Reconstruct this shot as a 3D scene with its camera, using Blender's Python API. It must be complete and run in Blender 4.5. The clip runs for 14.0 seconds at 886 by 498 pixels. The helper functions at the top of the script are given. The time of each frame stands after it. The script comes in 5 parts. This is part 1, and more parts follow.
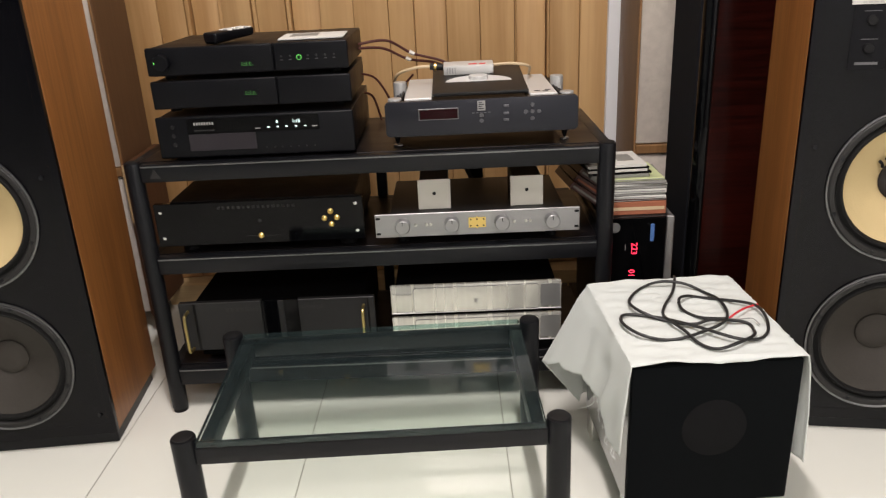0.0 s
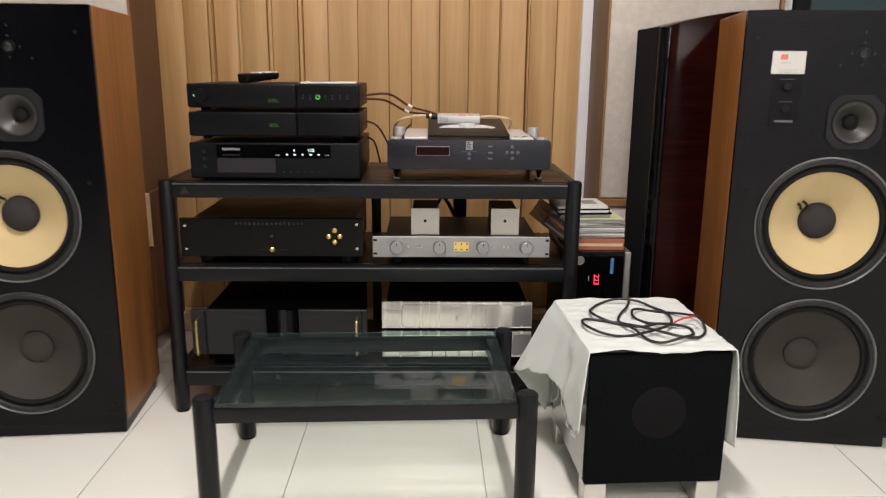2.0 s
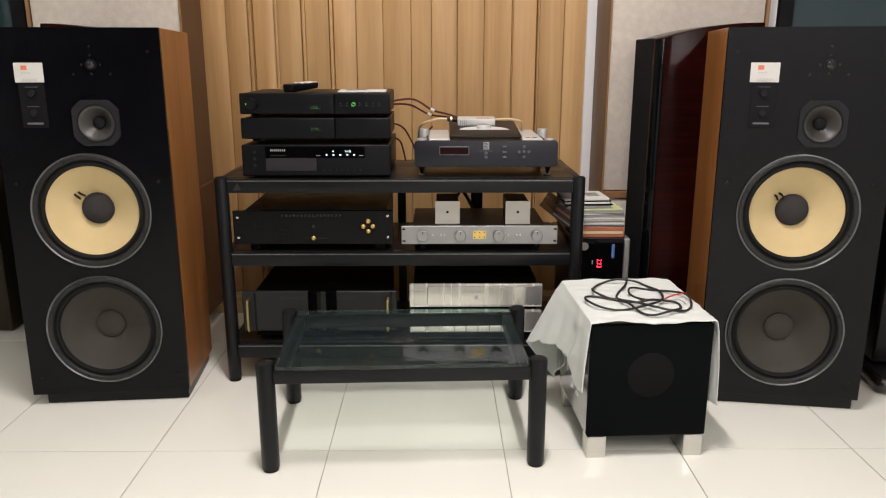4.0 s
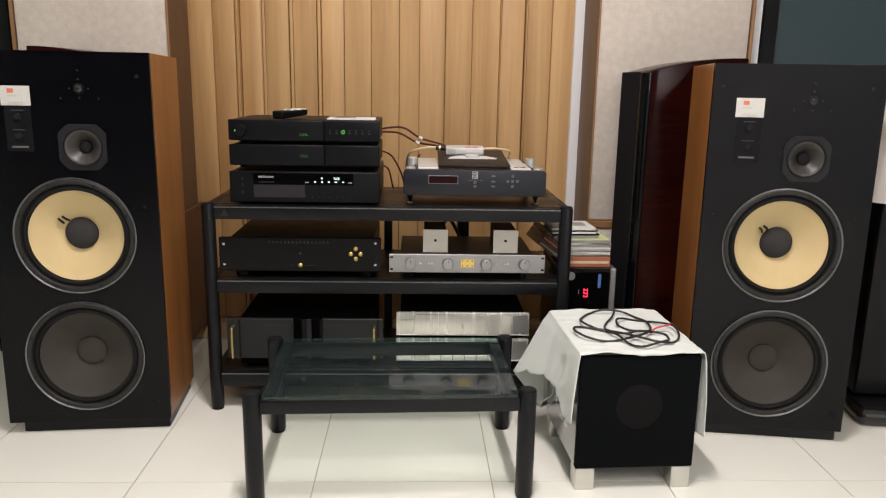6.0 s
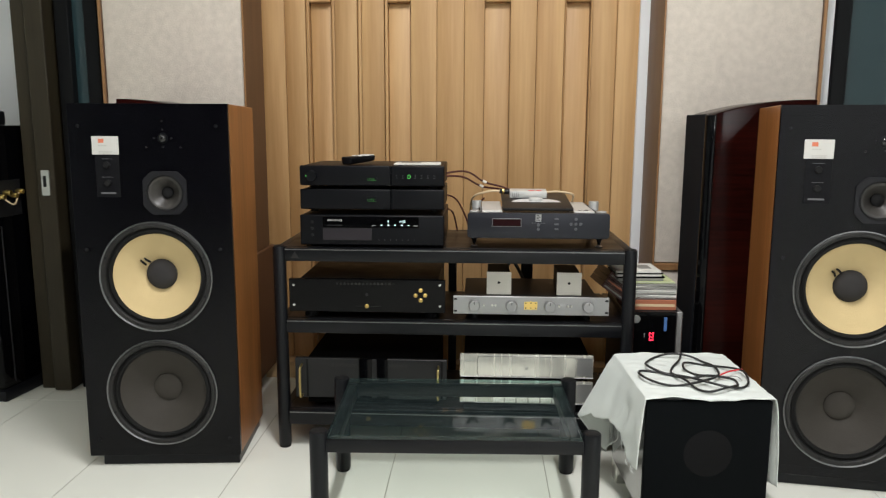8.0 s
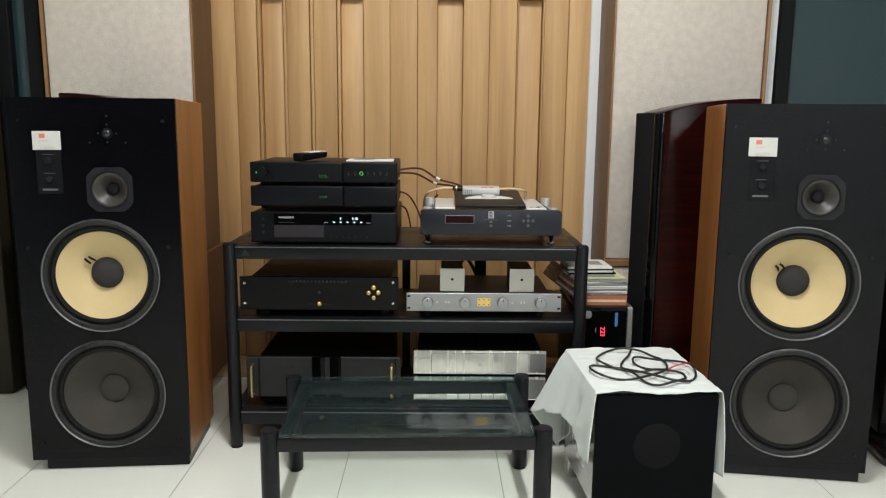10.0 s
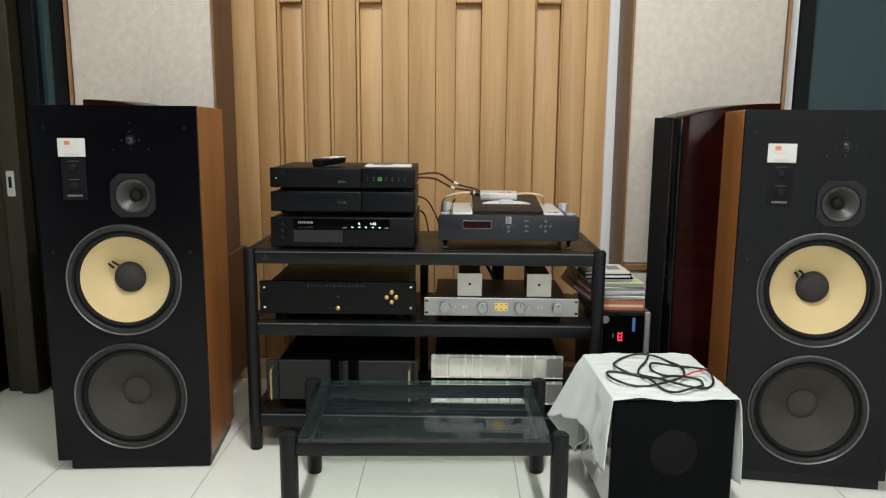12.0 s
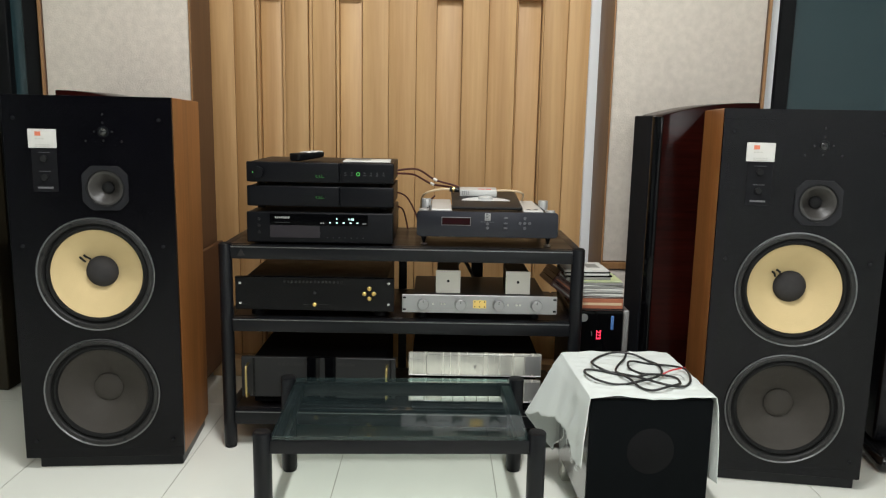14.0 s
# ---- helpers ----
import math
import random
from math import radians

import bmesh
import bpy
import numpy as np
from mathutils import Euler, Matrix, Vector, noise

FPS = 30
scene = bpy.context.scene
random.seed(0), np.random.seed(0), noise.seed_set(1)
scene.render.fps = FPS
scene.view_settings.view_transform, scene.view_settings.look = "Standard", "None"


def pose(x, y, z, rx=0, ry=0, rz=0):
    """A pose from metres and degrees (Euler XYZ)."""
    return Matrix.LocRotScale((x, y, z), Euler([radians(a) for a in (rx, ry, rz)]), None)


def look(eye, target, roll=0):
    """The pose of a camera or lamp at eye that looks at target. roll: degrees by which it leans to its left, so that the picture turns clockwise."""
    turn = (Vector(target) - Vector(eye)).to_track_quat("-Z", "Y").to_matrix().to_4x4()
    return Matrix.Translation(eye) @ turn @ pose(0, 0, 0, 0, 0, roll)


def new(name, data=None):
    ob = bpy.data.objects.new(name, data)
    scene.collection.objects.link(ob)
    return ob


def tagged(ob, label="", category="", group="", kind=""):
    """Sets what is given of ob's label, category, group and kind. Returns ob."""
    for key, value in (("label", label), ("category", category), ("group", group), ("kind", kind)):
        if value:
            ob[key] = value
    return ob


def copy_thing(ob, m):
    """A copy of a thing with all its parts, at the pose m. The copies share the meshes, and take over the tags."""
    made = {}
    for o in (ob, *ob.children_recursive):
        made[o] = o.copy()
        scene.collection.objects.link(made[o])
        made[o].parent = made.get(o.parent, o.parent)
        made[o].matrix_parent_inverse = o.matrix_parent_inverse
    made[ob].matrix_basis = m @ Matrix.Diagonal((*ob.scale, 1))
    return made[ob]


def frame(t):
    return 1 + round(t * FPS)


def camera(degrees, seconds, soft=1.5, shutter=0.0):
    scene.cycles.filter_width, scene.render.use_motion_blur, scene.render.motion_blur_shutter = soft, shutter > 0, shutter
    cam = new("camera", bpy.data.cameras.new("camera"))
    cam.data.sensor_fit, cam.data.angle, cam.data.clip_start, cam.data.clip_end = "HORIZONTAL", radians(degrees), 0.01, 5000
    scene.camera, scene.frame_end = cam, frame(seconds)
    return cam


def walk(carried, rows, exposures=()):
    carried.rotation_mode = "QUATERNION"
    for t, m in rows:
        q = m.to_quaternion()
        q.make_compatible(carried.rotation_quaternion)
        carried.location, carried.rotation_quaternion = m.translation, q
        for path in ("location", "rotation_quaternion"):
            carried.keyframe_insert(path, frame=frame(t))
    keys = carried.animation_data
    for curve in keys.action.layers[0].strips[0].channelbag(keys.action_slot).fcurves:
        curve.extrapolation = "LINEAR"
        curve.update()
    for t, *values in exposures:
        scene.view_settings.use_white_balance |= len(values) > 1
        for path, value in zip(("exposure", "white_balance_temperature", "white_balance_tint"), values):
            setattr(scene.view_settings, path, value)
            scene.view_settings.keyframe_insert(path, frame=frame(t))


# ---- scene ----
cam = camera(60.9, 14.0, soft=1.2, shutter=0.5)
PATH = [
    (0, (0.031, 0.376, 1.022), (-0.005, 2.241, 0.3), -2.8),
    (0.5, (0.035, 0.367, 0.957), (0.046, 2.248, 0.279), -1.3),
    (1, (0.035, 0.341, 0.892), (0.046, 2.232, 0.241), 0.4),
    (1.5, (0.029, 0.274, 0.861), (0.056, 2.196, 0.307), 0.9),
    (2, (-0.009, 0.077, 0.92), (0.033, 2.019, 0.446), 0.5),
    (2.5, (-0.029, -0.087, 0.975), (-0.023, 1.854, 0.49), -0.8),
    (3, (-0.031, -0.159, 0.976), (-0.046, 1.777, 0.475), -0.3),
    (5.5, (-0.07, -0.193, 0.978), (0.007, 1.751, 0.514), 0.7),
    (6, (-0.076, -0.179, 0.991), (-0.001, 1.771, 0.552), 1.0),
    (6.5, (-0.093, -0.171, 0.99), (-0.032, 1.783, 0.567), 1.9),
    (7, (-0.091, -0.206, 1.015), (-0.145, 1.756, 0.627), 2.6),
    (7.5, (-0.086, -0.207, 1.008), (-0.208, 1.757, 0.653), 1.0),
    (8, (-0.074, -0.209, 0.997), (-0.171, 1.761, 0.666), 0.2),
    (8.5, (-0.062, -0.204, 0.989), (-0.105, 1.771, 0.678), 0.6),
    (11, (-0.062, -0.21, 1.006), (-0.037, 1.759, 0.656), 0.4),
    (11.5, (-0.064, -0.215, 1.014), (-0.075, 1.756, 0.673), 0.4),
    (12, (-0.06, -0.215, 1.017), (-0.092, 1.756, 0.675), 0.4),
    (12.5, (-0.068, -0.217, 1.013), (-0.087, 1.753, 0.669), 0.5),
    (13, (-0.062, -0.209, 1.016), (-0.07, 1.76, 0.662), 0.6),
    (13.5, (-0.058, -0.203, 1.017), (-0.052, 1.764, 0.658), 1.1),
    (14, (-0.05, -0.198, 1.007), (-0.034, 1.772, 0.663), 1.1),
]
WHITE = [(0.0, 0.08, 6750, 20), (6.0, 0.08, 6750, 20), (6.5, 0.06, 6500, 16), (7.5, 0.08, 6400, 13), (8.5, 0.08, 6300, 11), (14.0, 0.08, 6270, 10)]
walk(cam, [(t, look(eye, target, roll)) for t, eye, target, roll in PATH], WHITE)

# ---- world and lights ----
world = bpy.data.worlds.new("world")
scene.world = world
world.use_nodes = True
wbg = world.node_tree.nodes["Background"]
wbg.inputs[0].default_value = (0.75, 0.85, 1.0, 1)
wbg.inputs[1].default_value = 0.05


def area_lamp(name, x, y, z, sx, sy, watts, colour):
    d = bpy.data.lights.new(name, "AREA")
    d.shape, d.size, d.size_y, d.energy, d.color = "RECTANGLE", sx, sy, watts, colour
    o = new(name, d)
    o.matrix_world = pose(x, y, z)
    return o


area_lamp("ceiling_lamp_front", -0.03, 0.9, 2.66, 0.09, 0.7, 48, (1.0, 0.985, 0.95))
area_lamp("ceiling_lamp_middle", 0.1, -0.9, 2.66, 1.2, 0.3, 29, (1.0, 0.985, 0.95))
# added fill for the left side, slightly yellow-green; no such fixture is known
area_lamp("side_fill_light", -2.0, 0.9, 2.66, 0.3, 1.2, 4.5, (1.0, 1.0, 0.88))
area_lamp("ceiling_lamp_rear", 1.5, -2.0, 2.66, 0.14, 1.3, 40, (1.0, 0.985, 0.95))


# ---- materials ----
def mat(name, colour, rough=0.5, metal=0.0, vary=0.0, scale=8.0, bump=0.0, bscale=200.0, stretch=(1, 1, 1), coat=0.0, spec=0.5, rvary=0.0):
    m = bpy.data.materials.new(name)
    m.use_nodes = True
    nt = m.node_tree
    b = nt.nodes["Principled BSDF"]
    b.inputs["Base Color"].default_value = (*colour, 1)
    b.inputs["Roughness"].default_value = rough
    b.inputs["Metallic"].default_value = metal
    b.inputs["Coat Weight"].default_value = coat
    b.inputs["Coat Roughness"].default_value = 0.05
    b.inputs["Specular IOR Level"].default_value = spec
    tc = nt.nodes.new("ShaderNodeTexCoord")
    mp = nt.nodes.new("ShaderNodeMapping")
    mp.inputs["Scale"].default_value = stretch
    nt.links.new(tc.outputs["Object"], mp.inputs[0])
    if vary or rvary:
        n = nt.nodes.new("ShaderNodeTexNoise")
        n.inputs["Scale"].default_value = scale
        n.inputs["Detail"].default_value = 6
        nt.links.new(mp.outputs[0], n.inputs["Vector"])
    if vary:
        r = nt.nodes.new("ShaderNodeMix")
        r.data_type = "RGBA"
        r.inputs[6].default_value = (*[c * (1 - vary) for c in colour], 1)
        r.inputs[7].default_value = (*[min(1, c * (1 + vary)) for c in colour], 1)
        nt.links.new(n.outputs["Fac"], r.inputs[0])
        nt.links.new(r.outputs[2], b.inputs["Base Color"])
    if rvary:
        q = nt.nodes.new("ShaderNodeMapRange")
        q.inputs["From Min"].default_value, q.inputs["From Max"].default_value = 0.3, 0.7
        q.inputs["To Min"].default_value, q.inputs["To Max"].default_value = max(0.02, rough - rvary), min(1, rough + rvary)
        nt.links.new(n.outputs["Fac"], q.inputs["Value"])
        nt.links.new(q.outputs[0], b.inputs["Roughness"])
    if bump:
        n2 = nt.nodes.new("ShaderNodeTexNoise")
        n2.inputs["Scale"].default_value = bscale
        n2.inputs["Detail"].default_value = 4
        nt.links.new(mp.outputs[0], n2.inputs["Vector"])
        bp = nt.nodes.new("ShaderNodeBump")
        bp.inputs["Strength"].default_value = bump
        bp.inputs["Distance"].default_value = 0.002
        nt.links.new(n2.outputs["Fac"], bp.inputs["Height"])
        nt.links.new(bp.outputs[0], b.inputs["Normal"])
    return m


def wood(name, dark, light, rough=0.4, ring=9.0, coat=0.0, along="z", random_tone=0.0, spec=0.5, fine=0.45):
    """Grain along one axis: long stretched noise, fine pores and slow colour drift."""
    m = bpy.data.materials.new(name)
    m.use_nodes = True
    nt = m.node_tree
    b = nt.nodes["Principled BSDF"]
    b.inputs["Roughness"].default_value = rough
    b.inputs["Coat Weight"].default_value = coat
    b.inputs["Coat Roughness"].default_value = 0.06
    b.inputs["Specular IOR Level"].default_value = spec
    tc = nt.nodes.new("ShaderNodeTexCoord")
    mp = nt.nodes.new("ShaderNodeMapping")
    mp.inputs["Scale"].default_value = {"z": (1, 1, 0.05), "x": (0.05, 1, 1), "y": (1, 0.05, 1)}[along]
    info = nt.nodes.new("ShaderNodeObjectInfo")
    off = nt.nodes.new("ShaderNodeVectorMath")
    off.operation = "SCALE"
    off.inputs[0].default_value = (7.3, 3.1, 5.7)
    nt.links.new(info.outputs["Random"], off.inputs["Scale"])
    add = nt.nodes.new("ShaderNodeVectorMath")
    nt.links.new(tc.outputs["Object"], add.inputs[0])
    nt.links.new(off.outputs[0], add.inputs[1])
    nt.links.new(add.outputs[0], mp.inputs[0])
    n1 = nt.nodes.new("ShaderNodeTexNoise")
    n1.inputs["Scale"].default_value = ring
    n1.inputs["Detail"].default_value = 5
    n1.inputs["Distortion"].default_value = 0.8
    n2 = nt.nodes.new("ShaderNodeTexNoise")
    n2.inputs["Scale"].default_value = ring * 16
    n2.inputs["Detail"].default_value = 6
    for n in (n1, n2):
        nt.links.new(mp.outputs[0], n.inputs["Vector"])
    mx = nt.nodes.new("ShaderNodeMath")
    mx.operation = "MULTIPLY_ADD"
    mx.inputs[1].default_value = fine
    nt.links.new(n2.outputs["Fac"], mx.inputs[0])
    half = nt.nodes.new("ShaderNodeMath")
    half.operation = "MULTIPLY"
    half.inputs[1].default_value = 1.05 - fine
    nt.links.new(n1.outputs["Fac"], half.inputs[0])
    nt.links.new(half.outputs[0], mx.inputs[2])
    ramp = nt.nodes.new("ShaderNodeValToRGB")
    ramp.color_ramp.elements[0].position, ramp.color_ramp.elements[1].position = 0.36, 0.68
    ramp.color_ramp.elements[0].color = (*dark, 1)
    ramp.color_ramp.elements[1].color = (*light, 1)
    nt.links.new(mx.outputs[0], ramp.inputs[0])
    hsv = nt.nodes.new("ShaderNodeHueSaturation")
    val = nt.nodes.new("ShaderNodeMath")
    val.operation = "MULTIPLY_ADD"
    val.inputs[1].default_value, val.inputs[2].default_value = random_tone, 1 - random_tone / 2
    nt.links.new(info.outputs["Random"], val.inputs[0])
    nt.links.new(val.outputs[0], hsv.inputs["Value"])
    nt.links.new(ramp.outputs[0], hsv.inputs["Color"])
    nt.links.new(hsv.outputs[0], b.inputs["Base Color"])
    bp = nt.nodes.new("ShaderNodeBump")
    bp.inputs["Strength"].default_value, bp.inputs["Distance"].default_value = 0.12, 0.001
    nt.links.new(mx.outputs[0], bp.inputs["Height"])
    nt.links.new(bp.outputs[0], b.inputs["Normal"])
    return m


def glow(name, colour, strength):
    m = bpy.data.materials.new(name)
    m.use_nodes = True
    b = m.node_tree.nodes["Principled BSDF"]
    b.inputs["Base Color"].default_value = (*colour, 1)
    b.inputs["Emission Color"].default_value = (*colour, 1)
    b.inputs["Emission Strength"].default_value = strength
    return m


def pane_mat(name, tint, gloss_on=True):
    """A thin pane: tinted straight-through light and a mirror gloss by Fresnel."""
    m = bpy.data.materials.new(name)
    m.use_nodes = True
    nt = m.node_tree
    nt.nodes.clear()
    out = nt.nodes.new("ShaderNodeOutputMaterial")
    mix = nt.nodes.new("ShaderNodeMixShader")
    clear = nt.nodes.new("ShaderNodeBsdfTransparent")
    clear.inputs[0].default_value = (*tint, 1)
    gloss = nt.nodes.new("ShaderNodeBsdfGlossy")
    gloss.inputs["Roughness"].default_value = 0.015
    fr = nt.nodes.new("ShaderNodeFresnel")
    fr.inputs[0].default_value = 1.5
    nt.links.new(fr.outputs[0], mix.inputs[0])
    # thin teal veil: some dust, plus reflection haze painted as diffuse colour
    film = nt.nodes.new("ShaderNodeMixShader")
    haze_veil = nt.nodes.new("ShaderNodeBsdfDiffuse")
    haze_veil.inputs[0].default_value = (0.33, 0.52, 0.53, 1)
    tex = nt.nodes.new("ShaderNodeTexNoise")
    tex.inputs["Scale"].default_value = 14
    tex.inputs["Detail"].default_value = 6
    amount = nt.nodes.new("ShaderNodeMath")
    amount.operation = "MULTIPLY"
    amount.inputs[1].default_value = 0.055
    nt.links.new(tex.outputs["Fac"], amount.inputs[0])
    nt.links.new(amount.outputs[0], film.inputs[0])
    nt.links.new(clear.outputs[0], film.inputs[1])
    nt.links.new(haze_veil.outputs[0], film.inputs[2])
    nt.links.new(film.outputs[0], mix.inputs[1])
    nt.links.new(gloss.outputs[0], mix.inputs[2])
    nt.links.new((mix if gloss_on else clear).outputs[0], out.inputs[0])
    return m


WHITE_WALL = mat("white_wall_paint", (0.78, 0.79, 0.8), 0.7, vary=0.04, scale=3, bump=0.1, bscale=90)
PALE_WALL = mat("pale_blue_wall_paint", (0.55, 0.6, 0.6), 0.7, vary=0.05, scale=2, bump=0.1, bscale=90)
BROWN_WALL = mat("dark_reflection_wall", (0.035, 0.028, 0.024), 0.6, vary=0.2, scale=3)
TILE = mat("polished_cream_tile", (0.79, 0.795, 0.72), 0.05, vary=0.03, scale=5, rvary=0.02, spec=0.5)
GROUT = mat("grey_grout", (0.42, 0.4, 0.34), 0.9, vary=0.15, scale=40)
CEIL = mat("ceiling_paint", (0.8, 0.8, 0.78), 0.8, vary=0.03, scale=3)
OAK = wood("honey_oak_board", (0.385, 0.213, 0.082), (0.585, 0.365, 0.165), 0.5, 7, random_tone=0.1, fine=0.2)
SIDE_BROWN = wood("warm_brown_veneer", (0.066, 0.028, 0.012), (0.11, 0.047, 0.02), 0.5, 9)
RED_BROWN = wood("red_brown_side_wood", (0.095, 0.047, 0.022), (0.15, 0.077, 0.037), 0.5, 9)
BROWN_TRIM = wood("grey_brown_side_wood", (0.12, 0.072, 0.043), (0.19, 0.115, 0.068), 0.5, 9)
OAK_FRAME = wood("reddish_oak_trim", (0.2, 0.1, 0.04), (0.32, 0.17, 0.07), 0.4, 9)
WALNUT = wood("oiled_walnut_veneer", (0.17, 0.058, 0.014), (0.345, 0.137, 0.037), 0.38, 8)
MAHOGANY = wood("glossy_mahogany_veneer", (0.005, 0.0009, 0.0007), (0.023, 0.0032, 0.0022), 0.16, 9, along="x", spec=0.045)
PINE = wood("pale_pine", (0.42, 0.27, 0.13), (0.58, 0.41, 0.22), 0.5, 8, along="x")
FABRIC = mat("oatmeal_fabric", (0.6, 0.542, 0.475), 0.95, vary=0.17, scale=42, bump=0.8, bscale=170, spec=0.1)
BAFFLE = mat("black_baffle_paint", (0.0014, 0.0014, 0.0025), 0.2, vary=0.25, scale=18, bump=0.14, bscale=420, spec=0.23, rvary=0.02)
SATIN_BLACK = mat("satin_black_enamel", (0.0055, 0.006, 0.0075), 0.36, vary=0.2, scale=14, bump=0.08, bscale=300, rvary=0.06, spec=0.25)
DEVICE_BLACK = mat("black_anodised_metal", (0.0042, 0.0045, 0.0058), 0.4, vary=0.2, scale=20, bump=0.08, bscale=500, spec=0.13, rvary=0.05)
DARK_GREY = mat("charcoal_metal", (0.009, 0.0092, 0.0098), 0.45, spec=0.35, vary=0.12, scale=16)
MATT_BLACK = mat("matt_black_cover", (0.0022, 0.0022, 0.0024), 0.85, vary=0.15, scale=40, bump=0.2, bscale=500, spec=0.06)
DULL_BRASS = mat("dull_brass", (0.55, 0.43, 0.17), 0.34, 1.0)
GLOSS_BLACK = mat("black_acrylic", (0.0015, 0.0016, 0.002), 0.06, spec=0.16)
PIANO = mat("black_lacquer", (0.008, 0.008, 0.0085), 0.09, coat=0.2, rvary=0.04, scale=6)
SHELF = mat("dark_laminate_shelf", (0.005, 0.0044, 0.0052), 0.36, vary=0.25, scale=12, stretch=(0.2, 1, 1), rvary=0.08, spec=0.19)
RUBBER = mat("black_rubber", (0.006, 0.006, 0.0065), 0.7, spec=0.25, vary=0.1, scale=30)
GASKET = mat("grey_worn_gasket", (0.013, 0.0125, 0.012), 0.55, vary=0.4, scale=25, spec=0.4, bump=0.3, bscale=300)
SURROUND = mat("woofer_foam_surround", (0.009, 0.009, 0.0088), 0.75, spec=0.18, bump=0.4, bscale=400)
CONE = mat("cream_paper_cone", (0.575, 0.445, 0.235), 0.8, vary=0.06, scale=22, bump=0.3, bscale=300, spec=0.2)
GREY_CONE = mat("grey_coated_cone", (0.044, 0.039, 0.033), 0.7, vary=0.12, scale=20, bump=0.3, bscale=260, spec=0.25)
CAP = mat("grey_felt_dust_cap", (0.04, 0.038, 0.038), 0.9, vary=0.15, scale=60, bump=0.4, bscale=500, spec=0.1)
KEY = mat("bright_key_metal", (0.8, 0.8, 0.77), 0.3, 0.4)
CHROME = mat("polished_steel", (0.75, 0.75, 0.76), 0.18, 1.0)
RING = mat("machined_rim", (0.2, 0.2, 0.205), 0.36, 1.0)
SCREW = mat("dark_screw_metal", (0.05, 0.05, 0.052), 0.4, 0.8)
ALU = mat("brushed_silver_aluminium", (0.62, 0.61, 0.57), 0.3, 1.0, vary=0.07, scale=30, stretch=(0.05, 1, 3))
CTL = mat("dark_plate_paint", (0.006, 0.006, 0.0075), 0.5, spec=0.12)
MID_FRAME = mat("grey_plastic_frame", (0.011, 0.011, 0.0135), 0.5, vary=0.1, scale=20, spec=0.25)
SWITCH = mat("grey_button_metal", (0.13, 0.13, 0.14), 0.4, 0.8)
PILLAR = mat("satin_silver_pillar", (0.42, 0.42, 0.41), 0.4, 0.4, vary=0.06, scale=30)
DECK = mat("silver_painted_deck", (0.6, 0.6, 0.58), 0.35, 0.2, vary=0.05, scale=30)
ALU_SATIN = mat("satin_grey_aluminium", (0.36, 0.36, 0.36), 0.45, 0.85, vary=0.06, scale=40, stretch=(0.1, 1, 1))
# stretched tone bands paint vertical reflections into the metal colour
CHAMPAGNE = mat("champagne_with_painted_reflections", (0.66, 0.655, 0.59), 0.24, 0.5, vary=0.3, scale=14, stretch=(3.5, 1, 0.02), rvary=0.1)
BOX_WHITE = mat("ivory_powder_coat", (0.5, 0.48, 0.42), 0.55, vary=0.05, scale=20)
GUNMETAL = mat("blue_grey_anodised", (0.0125, 0.0135, 0.0195), 0.36, 0.4, vary=0.06, scale=40, stretch=(0.1, 1, 1))
GOLD = mat("polished_brass", (0.83, 0.6, 0.2), 0.32, 1.0)
MID_CONE = mat("grey_brown_paper_cone", (0.036, 0.033, 0.03), 0.4, vary=0.2, scale=40, bump=0.2, bscale=400)
SUB_SIDE = mat("mirror_grey_lacquer", (0.3, 0.3, 0.3), 0.08, 0.85, rvary=0.03, scale=5)
PALE_PLASTIC = mat("pale_grey_plastic", (0.58, 0.58, 0.57), 0.4, vary=0.05, scale=30)
CARD = mat("white_card", (0.74, 0.72, 0.66), 0.6, vary=0.04, scale=20)
ORANGE = mat("orange_print", (0.62, 0.17, 0.09), 0.6)
PALE_PRINT = mat("pale_grey_print", (0.45, 0.44, 0.41), 0.6)
FADED_PRINT = mat("faded_grey_print", (0.11, 0.11, 0.115), 0.6)
PLATE = mat("name_plate_paint", (0.56, 0.55, 0.52), 0.5, vary=0.05, scale=60)
GREY_PRINT = mat("grey_print", (0.32, 0.32, 0.31), 0.6)
FAINT_PRINT = mat("faint_grey_print", (0.0026, 0.0026, 0.0027), 0.5)
DIM_PRINT = mat("dim_grey_print", (0.009, 0.009, 0.009), 0.6)
CLOTH = mat("white_cotton_cloth", (0.64, 0.675, 0.645), 0.95, vary=0.05, scale=9, bump=0.5, bscale=500, spec=0.1)
COVER = mat("white_cover_cloth", (0.82, 0.82, 0.81), 0.9, vary=0.04, scale=7, bump=0.4, bscale=400, spec=0.1)
TOWER_GRILLE = mat("blue_black_grille_cloth", (0.0085, 0.0095, 0.0125), 0.9, vary=0.15, scale=40, bump=0.4, bscale=900, spec=0.1)
GRILLE = mat("black_grille_cloth", (0.0021, 0.0029, 0.0035), 0.95, vary=0.2, scale=60, bump=0.6, bscale=900, spec=0.1)
GRILLE_DISC = mat("dull_black_disc", (0.0045, 0.0045, 0.005), 0.8, spec=0.12, bump=0.2, bscale=400)
CABLE = mat("black_cable_sheath", (0.012, 0.012, 0.012), 0.45, bump=0.2, bscale=900)
RED_CABLE = mat("dark_red_cable", (0.075, 0.02, 0.016), 0.45)
RED = mat("red_heat_shrink", (0.6, 0.03, 0.04), 0.5)
CREAM_CABLE = mat("cream_cable", (0.62, 0.48, 0.3), 0.5)
GLASS = pane_mat("float_glass", (0.975, 0.995, 0.985))
GLASS_UNDER = pane_mat("float_glass_underside", (0.95, 1.0, 0.965), False)
